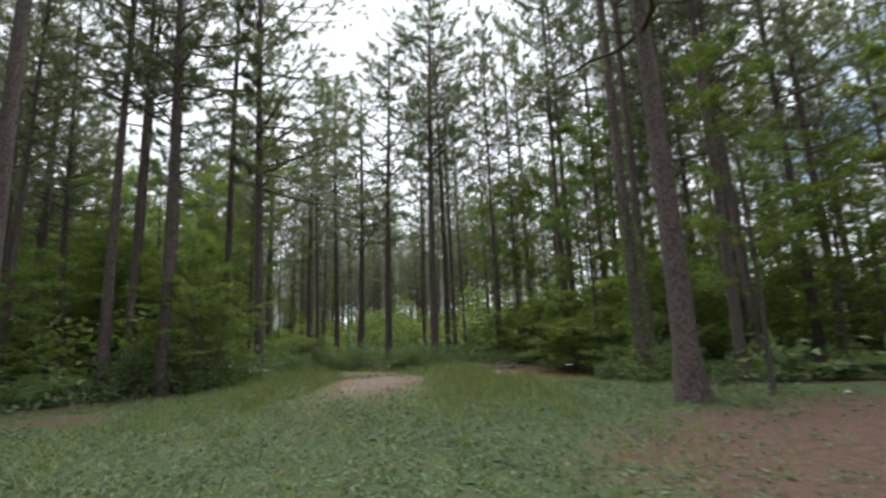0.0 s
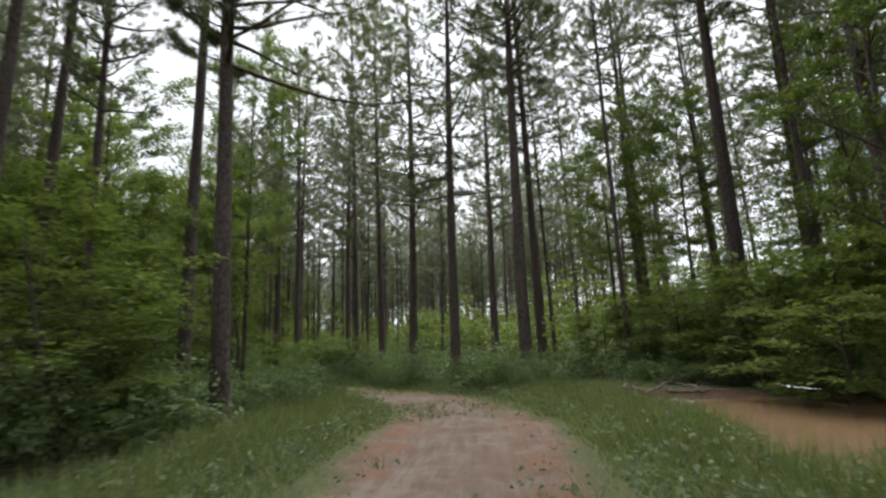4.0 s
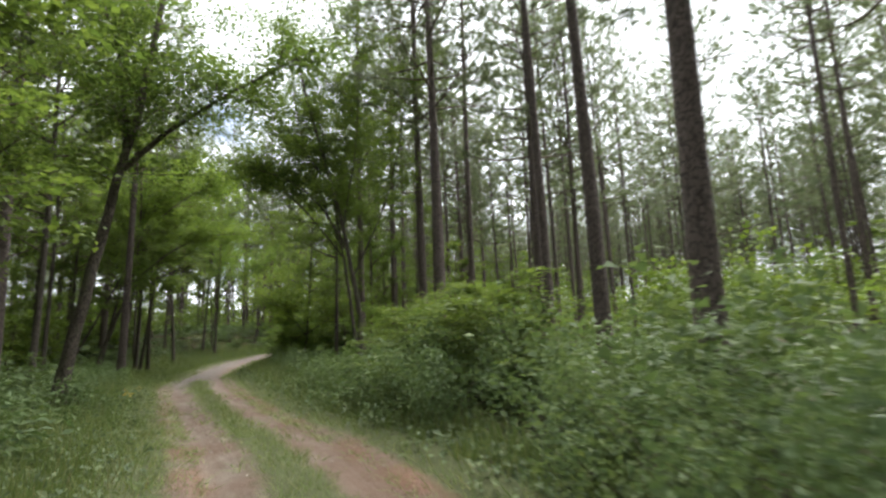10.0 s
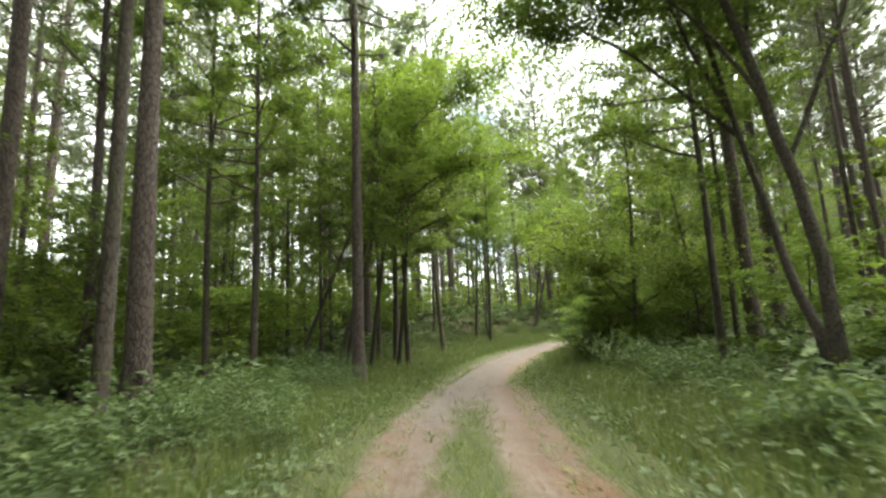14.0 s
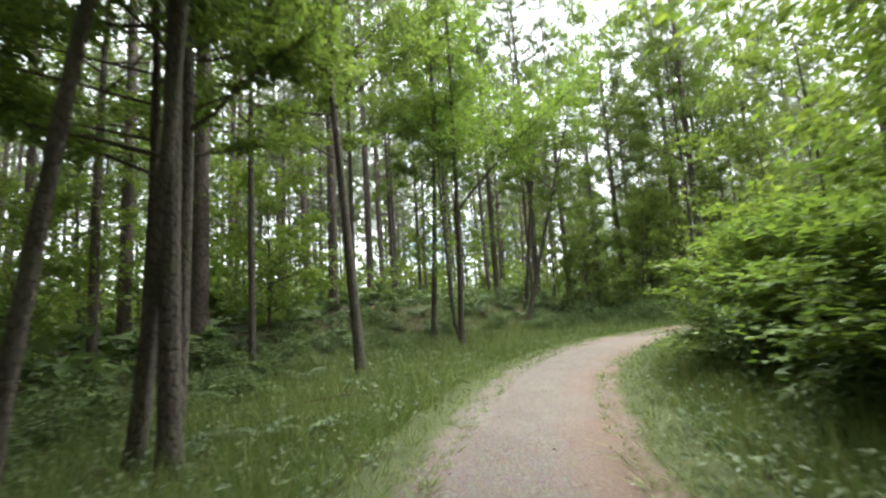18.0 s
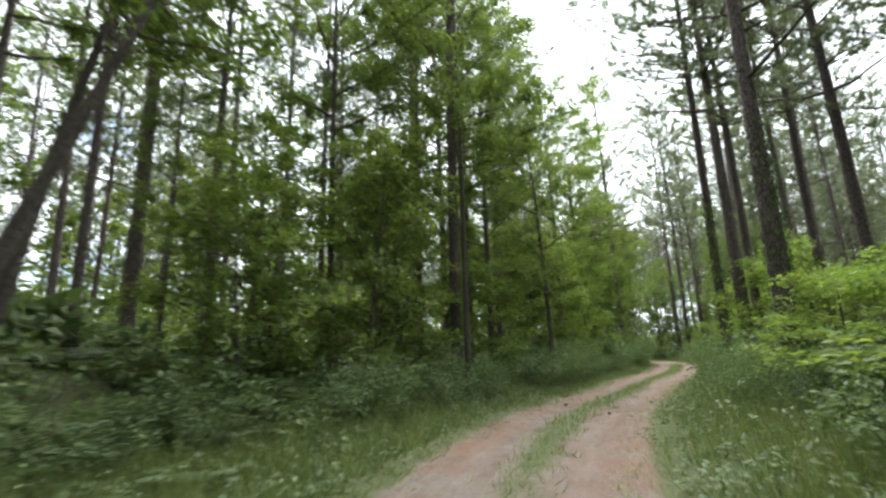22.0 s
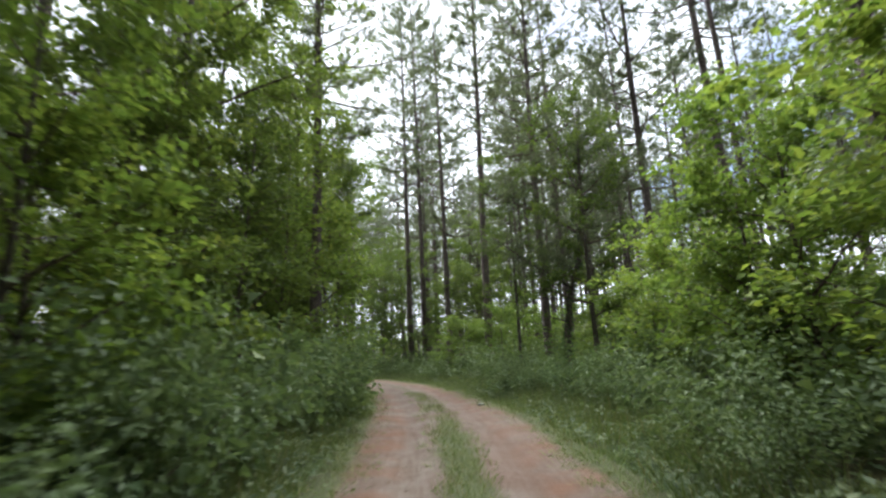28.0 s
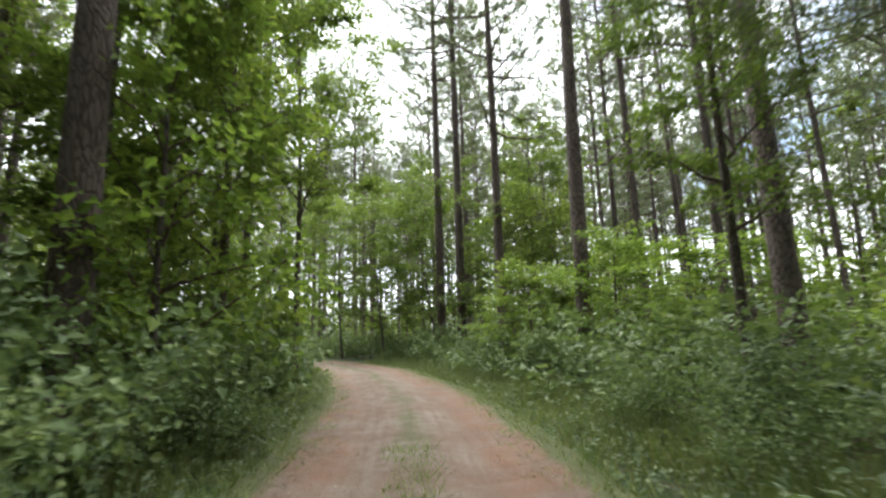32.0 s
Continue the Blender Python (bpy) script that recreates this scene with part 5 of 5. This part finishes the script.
TUFTS = [grass_kind(400 + i, 7, 0.12, 0.42, 0.014, 0.42) for i in range(4)]
HERBS = [herb_kind(410 + i, 14, 0.092, 0.34) for i in range(4)]
COVERS = [herb_kind(420 + i, 7, 0.075, 0.06) for i in range(4)]
spots, herbs = [], []
for side, FROM in ((-1, LEFT_FROM), (1, RIGHT_FROM)):
    for t0 in np.arange(3.0, 40, 0.1):
        i = int(round((t0 + 4.0) * 10))
        if i >= len(MIDDLE) - 1:
            break
        a0 = float(np.interp(t0, (2, 4.5, 6.5, 8, 10, 13, 16, 18, 20, 24, 28, 32, 42), (1.0, 1.9, 2.0, 1.6, 1.45, 1.3, 1.4, 1.4, 1.35, 1.6, 1.7, 1.75, 1.7)))
        a1 = float(np.interp(t0, WHEN, FROM)) + 0.8
        fill = float(np.interp(t0, (3.0, 4.2, 6.0), (0.05, 0.3, 1.0)))
        for _ in range(int(17 * (a1 - a0) * fill)):
            u = a0 + (a1 - a0 + 0.4) * rng.random() ** 1.15 - 0.42
            p = MIDDLE[i, :2] + ALONG[i] * rng.uniform(0, 0.36) + SIDE[i] * side * u
            spots.append((int(rng.integers(4)), p[0], p[1], 0, rng.uniform(0, 6.28), rng.uniform(0.8, 1.5), rng.uniform(0.5, 1.2) * min(1.8, max(0.3, 0.5 + (u - a0) * 1.1))))
        for _ in range(int(3.5 * (a1 - a0) * fill)):
            u = a0 + 0.25 + (a1 - a0) * rng.random()
            p = MIDDLE[i, :2] + ALONG[i] * rng.uniform(0, 0.36) + SIDE[i] * side * u
            herbs.append((int(rng.integers(4)), p[0], p[1], 0, rng.uniform(0, 6.28), rng.uniform(0.7, 1.3), rng.uniform(0.5, 1.2)))
for t0 in np.arange(8.0, 34, 0.1):
    c = float(np.interp(t0, (9.8, 11.2, 16, 17, 22.4, 23.6, 30.5, 31.5, 42), (0.05, 0.9, 0.85, 0.0, 0.0, 0.75, 0.85, 0.35, 0.6)))
    i = int(round((t0 + 4.0) * 10))
    for _ in range(int(22 * c)):
        p = MIDDLE[i, :2] + ALONG[i] * rng.uniform(0, 0.36) + SIDE[i] * rng.normal(0, 0.2)
        spots.append((int(rng.integers(4)), p[0], p[1], 0.02, rng.uniform(0, 6.28), rng.uniform(0.7, 1.2), rng.uniform(0.25, 0.6)))


for _ in range(5200):
    p = (rng.normal(0.6, 0.9), rng.uniform(20, 33))
    if near(p[0], p[1])[0][0] > 2.0 and not (p[0] > 0.9 and 27.0 < p[1] < 29.2):
        spots.append((int(rng.integers(4)), p[0], p[1], 0, rng.uniform(0, 6.28), rng.uniform(0.9, 1.6), rng.uniform(0.5, 0.95)))


def settled(s):
    if not s:
        return s
    z = height([q[1] for q in s], [q[2] for q in s])
    return [(k, x, y, float(zz) - 0.02 + dz, a, w, h) for (k, x, y, dz, a, w, h), zz in zip(s, z)]


def open_spot(x, y):
    return pond(x, y) > 1.05


spots = [s for s in spots if open_spot(s[1], s[2])]
scatter("verge_grass", TUFTS, settled(spots), GRASS, "green grass growing along and between the wheel tracks", "grass")
scatter("verge_herbs", HERBS, settled([s for s in herbs if open_spot(s[1], s[2])]), COVER, "low broad-leaved weeds along the track", "weeds")
# low plants on the clearing's floor and in the woods
cov, gr = [], []
for _ in range(22000):
    x0, y0 = rng.uniform(-15, 9), 0.8 + 27.7 * rng.random() ** 1.6
    if not inside(x0, y0, CLEARING)[0] or pond(x0, y0) < 1.05:
        continue
    bare = max(1.1 * math.exp(-((x0 - 3.6) / 2.4) ** 4 - ((y0 - 28.3) / 1.2) ** 4), math.exp(-(((x0 - 9) / 6.2) ** 2 + ((y0 - 6) / 5.2) ** 2) ** 2), 1.2 * math.exp(-((x0 + 2.9) / 1.9) ** 2 - ((y0 - 21) / 5.5) ** 2), math.exp(-((x0 + 9.5) / 1.6) ** 2 - ((y0 - 12.6) / 1.2) ** 2))
    if rng.random() < bare * 1.1:
        continue
    (cov if rng.random() < 0.75 else gr).append((int(rng.integers(4)), x0, y0, 0, rng.uniform(0, 6.28), rng.uniform(0.8, 1.5), rng.uniform(0.4, 1.3) if rng.random() < 0.8 else 2.2))
scatter("clearing_ground_cover", COVERS, settled(cov), COVER, "low creeping green ground cover on the clearing", "ground cover")
scatter("clearing_grass", TUFTS, settled([(k, x, y, z, a, w, h * 0.45) for k, x, y, z, a, w, h in gr]), GRASS, "short grass on the clearing", "grass")
x, y = jittered(0.75, rng)
D, T, Sd, Z = near(x, y)
pick = (D > 2.6) & (D < 13) & ~inside(x, y, CLEARING) & (pond(x, y) > 1.2) & ~((Sd < 0) & (T > 15.5) & (T < 23.2) & (rng.random(len(x)) < 0.45))
scatter("forest_herbs", HERBS, settled([(int(rng.integers(4)), x[i], y[i], 0, rng.uniform(0, 6.28), rng.uniform(1.0, 2.0), rng.uniform(0.6, 1.5)) for i in np.where(pick)[0]]), COVER,
        "low ferns and seedlings on the forest floor", "ferns")

# ferns on the open slope beside the second bend and under the first trees
def fern_kind(seed):
    r = np.random.default_rng(seed)
    P, D, N, L = [], [], [], []
    for i in range(9):
        az = i * 0.7 + r.uniform(-0.2, 0.2)
        out, side = np.array([np.cos(az), np.sin(az), 0.0]), np.array([-np.sin(az), np.cos(az), 0.0])
        length = r.uniform(0.55, 0.9)
        for s in np.linspace(0.18, 1.0, 7):
            c = out * s * length * 0.85 + np.array([0, 0, length * (0.95 * s - 0.62 * s * s)])
            for sign in (-1, 1):
                P.append(c)
                D.append(side * sign + out * 0.45 - np.array([0, 0, 0.2]))
                N.append([0.2 * out[0], 0.2 * out[1], 1.0])
                L.append(0.26 * (1.1 - s) + 0.05)
    L = np.array(L)
    return plain_leaves(np.array(P), np.array(D), np.array(N), L, L * 0.42)


slope = []
for _ in range(5200):
    i = int(round((rng.uniform(16.5, 24.2) + 4.0) * 10))
    u = 2.0 + 7.5 * rng.random() ** 1.4
    p = MIDDLE[i, :2] + ALONG[i] * rng.uniform(0, 0.36) - SIDE[i] * u
    slope.append((int(rng.integers(4)), p[0], p[1], 0, rng.uniform(0, 6.28), rng.uniform(1.0, 2.0), rng.uniform(0.6, 1.5)))
scatter("slope_grass", TUFTS, settled(slope), GRASS, "loose green and straw-coloured grass on the slope under the trees", "grass")
FERNS = [fern_kind(430 + i) for i in range(3)]
x, y = jittered(0.85, rng)
D, T, Sd, Z = near(x, y)
pick = (D > 2.9) & (D < 15) & (Sd < 0) & (T > 15.8) & (T < 23.6) & (rng.random(len(x)) < np.where(T < 19.5, 0.42, 0.32))
scatter("fern_patch", FERNS, settled([(int(rng.integers(3)), x[i], y[i], 0, rng.uniform(0, 6.28), rng.uniform(0.7, 1.3), rng.uniform(0.6, 1.2)) for i in np.where(pick)[0]]), COVER,
        "green ferns covering the slope under the pines", "ferns")

# ---- ivy climbing three of the pines, and a dead limb ----
def ivy_on(ob, girth, top_height, count, seed, gap_=0.05, mat=None, word="ivy leaves climbing the trunk"):
    r = np.random.default_rng(seed)
    n = count
    h = r.uniform(0, 1, n) ** 1.3 * top_height
    a = r.normal(r.uniform(0, 6.28), 1.5, n)
    x0, y0, z0 = ob.matrix_basis.translation
    stem = [c for c in ob.children if c.name.startswith("trunk")][0]
    co = np.empty(len(stem.data.vertices) * 3, np.float32)
    stem.data.vertices.foreach_get("co", co)
    co = co.reshape(-1, 10, 3).mean(1)
    m = np.array(ob.matrix_basis)
    world_line = co @ m[:3, :3].T + m[:3, 3]
    cx, cy = np.interp(h + z0, world_line[:, 2], world_line[:, 0]), np.interp(h + z0, world_line[:, 2], world_line[:, 1])
    rad = girth * (1.05 - 0.02 * h) + girth * 0.5 * np.exp(-h / 0.3) + r.exponential(gap_, n)
    out = np.column_stack([np.cos(a), np.sin(a), np.zeros(n)])
    P = np.column_stack([cx, cy, h + z0]) + out * rad[:, None]
    sz = r.uniform(0.05, 0.10, n)
    V, F = leaves(P, unit(r.normal(0, 0.5, (n, 3)) - [0, 0, 0.8] + out * 0.4), unit(out + r.normal(0, 0.3, (n, 3))), sz, sz * 0.9)
    inv = np.array(ob.matrix_basis.inverted())
    tagged(part("ivy", mesh("ivy", V @ inv[:3, :3].T + inv[:3, 3], F, mat or IVY, False), ob, word), kind="stuff")


ivy_on(NAMED[(-38.3, 77.9)], 0.29, 8.0, 3000, 61)
ivy_on(NAMED[(-38.0, 89.2)], 0.24, 9.5, 2000, 62, 0.1)
ivy_on(NAMED[(6.5, 16.6)], 0.20, 6.5, 900, 63)
ivy_on(NAMED[(6.5, 16.6)], 0.24, 5.5, 1100, 64, 0.16, SUNLIT_GREEN, "yellow-green vine climbing the trunk")
ivy_on(NAMED[(-38.0, 89.2)], 0.27, 8.5, 2400, 65, 0.22, SUNLIT_GREEN, "yellow-green vine climbing the trunk")
ivy_on(NAMED[(-37.3, 87.8)], 0.29, 5.0, 900, 66, 0.12, SUNLIT_GREEN, "yellow-green vine climbing the trunk")
Q, t = limb(np.array([0.15, 0, 8.2]), radians(-10), radians(40), 2.4, 0.05, np.random.default_rng(5), 0.25, 7, 6)
part("dead_limb", mesh("dead_limb", *t, PINE_BARK), NAMED[(-0.8, 35.7)], "bare dead limb")

# ---- small things on the ground ----
def pebble_kind(seed):
    """A small lumpy stone."""
    r = np.random.default_rng(seed)
    V = np.array([(1, 0, 0), (-1, 0, 0), (0, 1, 0), (0, -1, 0), (0, 0, 0.7), (0, 0, -0.5)]) * 0.022 * r.uniform(0.7, 1.35, (6, 1))
    return V, np.array([(0, 2, 4), (2, 1, 4), (1, 3, 4), (3, 0, 4), (2, 0, 5), (1, 2, 5), (3, 1, 5), (0, 3, 5)])


def on_track(t, lat):
    """A place beside the track's middle at a time of the drive, and the track's own height there."""
    i = int(round((t + 4.0) * 10))
    f = rng.uniform(0, 0.36)
    p = MIDDLE[i, :2] + ALONG[i] * f + SIDE[i] * lat
    return p[0], p[1], MIDDLE[i, 2] + 0.015 - 0.05 * math.exp(-((abs(lat) - 0.78) / 0.30) ** 2)


pebbles, dry = [], []
for _ in range(3800):
    t0 = rng.uniform(6, 34)
    if rng.random() > np.interp(t0, (6, 9, 15, 17, 21, 23.5, 26, 34), (0.25, 0.3, 0.5, 1, 1, 0.7, 0.5, 0.5)):
        continue
    x0, y0, z0 = on_track(t0, rng.uniform(-1.5, 1.5))
    s = 0.3 + rng.exponential(0.26)
    pebbles.append((int(rng.integers(4)), x0, y0, z0, rng.uniform(0, 6.28), min(s, 2.0), min(s, 1.6)))
for _ in range(2600):
    t0 = rng.uniform(5, 34)
    side = rng.choice((-1, 1))
    lat = side * (rng.uniform(0.0, 1.3) if rng.random() < 0.2 else rng.uniform(1.2, 2.1))
    x0, y0, z0 = on_track(t0, lat)
    s = rng.uniform(0.6, 1.3)
    dry.append((int(rng.integers(4)), x0, y0, z0 + 0.012, rng.uniform(0, 6.28), s, s))
scatter("track_pebbles", [pebble_kind(440 + i) for i in range(4)], pebbles, PEBBLE, "small grey and brown pebbles strewn over the dirt track", "pebbles")
scatter("fallen_leaves", [herb_kind(450 + i, 3, 0.042, 0.012) for i in range(4)], dry, DRY_LEAF, "dry brown leaves and needles lying along the track", "fallen leaves")

def cone_mesh():
    bm = bmesh.new()
    bmesh.ops.create_icosphere(bm, subdivisions=2, radius=0.035)
    for v in bm.verts:
        v.co.z *= 1.5
        v.co *= 1 + 0.16 * math.sin(v.co.z * 260) * math.cos(math.atan2(v.co.y, v.co.x) * 8)
    me = bpy.data.meshes.new("pine_cone")
    bm.to_mesh(me)
    bm.free()
    me.materials.append(CONE)
    return me


CONE_MESH = cone_mesh()
for i, (x, y) in enumerate(((-43.1, 74.0), (-44.3, 76.0), (-45.0, 78.0), (-42.1, 76.8), (-39.2, 103.4), (-3.6, 30.0), (-38.3, 57.8), (-42.0, 86.0), (-41.8, 87.5))):
    ob = tagged(new("pine_cone", CONE_MESH), "small dark pine cone lying on the dirt track", "pine cone", "pine cones on the track")
    ob.matrix_basis = Matrix.Translation((x, y, float(height(x, y)[0]) + 0.035)) @ Matrix.Rotation(i * 1.3, 4, "Z") @ Matrix.Rotation(1.4, 4, "X")


def stick(name, label, x, y, az, length, r0, seed, mat, tilt=4, forks=2, lift=0.02):
    r = np.random.default_rng(seed)
    Q, t = limb(np.zeros(3), az, radians(tilt), length, r0, r, 0.0, 8, 6)
    bits = [t]
    for j in range(forks):
        k = int(r.integers(2, 6))
        bits.append(limb(Q[k], az + r.uniform(-1.0, 1.0), radians(r.uniform(0, 30)), length * r.uniform(0.25, 0.5), r0 * 0.5, r, 0, 5, 5)[1])
    ob = tagged(new(name, mesh(name, *join(bits), mat)), label, "branch")
    ob.location = (x, y, float(height(x, y)[0]) + r0 + lift)
    return ob


for i, (x, y, az, L, r0) in enumerate(((1.1, 28.4, 0.3, 1.5, 0.035), (1.9, 28.5, 2.6, 1.5, 0.05), (1.0, 27.7, 1.2, 1.1, 0.035), (3.0, 28.4, 0.1, 1.6, 0.06), (4.0, 28.2, 1.5, 1.4, 0.045), (2.2, 28.0, 0.7, 1.3, 0.055), (4.1, 29.2, 2.9, 1.2, 0.04), (1.7, 26.4, 2.0, 0.9, 0.03), (2.3, 28.4, 2.2, 1.0, 0.04))):
    stick("fallen_branch", "pale dead branch lying in the mud by the pool", x, y, az, L, r0, 70 + i, DEADWOOD, 6, 3)
stick("fallen_log", "pale bare log lying at the clearing's edge", 11.6, 13.2, 0.3, 2.6, 0.13, 80, DEADWOOD, 1, 1)
stick("fallen_branch", "thin fallen branch on the forest floor", -41.5, 50.2, 0.9, 2.0, 0.03, 81, TWIG, 2, 2)
stick("fallen_branch", "thin fallen branch on the forest floor", -46.5, 56.5, 2.4, 2.6, 0.04, 82, TWIG, 2, 2)


def stone_mesh(seed):
    r = np.random.default_rng(seed)
    bm = bmesh.new()
    bmesh.ops.create_icosphere(bm, subdivisions=2, radius=0.12)
    for v in bm.verts:
        v.co *= 1 + 0.5 * noise.noise(v.co * 9 + Vector((seed, 0, 0))) + 0.16 * noise.noise(v.co * 30 + Vector((0, seed, 0)))
        v.co.z *= 0.6
    me = bpy.data.meshes.new("stone")
    bm.to_mesh(me)
    bm.free()
    me.materials.append(STONE)
    return me


STONES = [stone_mesh(s) for s in (1, 2, 3)]
for i, (x, y, s) in enumerate(((2.45, 27.2, 1.35), (2.75, 27.0, 1.0), (2.25, 26.95, 0.9), (2.85, 27.4, 1.25), (3.15, 27.1, 0.9), (2.5, 27.6, 1.0), (1.5, 27.5, 0.7), (1.9, 27.9, 0.6), (8.6, 10.9, 0.7), (-37.7, 103.3, 0.8))):
    ob = tagged(new("stone", STONES[i % 3]), "rough grey stone lying on the ground", "stone", "loose stones")
    ob.matrix_basis = placed(x, y, max(float(height(x, y)[0]), POND_LEVEL - 0.02 if pond(x, y) < 1.1 else -9.0) + 0.03, i * 1.1, s)


# yellow flowers among the weeds
def flower(x, y, h, seed):
    r = np.random.default_rng(seed)
    top = tagged(new("yellow_flower"), "yellow wildflower plant among the green weeds", "flower", "yellow flowers beside the track")
    top.location = (x, y, float(height(x, y)[0]))
    for i in range(4):
        Q, t = limb(np.array([0, 0, -0.02]), r.uniform(0, 6.28), radians(r.uniform(60, 85)), h * r.uniform(0.7, 1.0), 0.004, r, 0, 4, 4)
        st = part("stalk", mesh("stalk", *t, SHRUB), top)
        a = np.linspace(0, 2 * np.pi, 8, endpoint=False)
        d = np.column_stack([np.cos(a), np.sin(a), np.full(8, 0.25)])
        V, F = leaves(np.tile(Q[-1], (8, 1)), d, np.tile([[0, 0, 1.0]], (8, 1)), 0.05, 0.025)
        part("blossom", mesh("blossom", V, F, PETAL, False), st)
    return top


for i, (x, y) in enumerate(((-21.6, 39.4), (-21.9, 39.9), (-21.2, 39.6), (-9.2, 32.0), (-9.5, 32.4))):
    flower(x, y, 0.55, 90 + i)
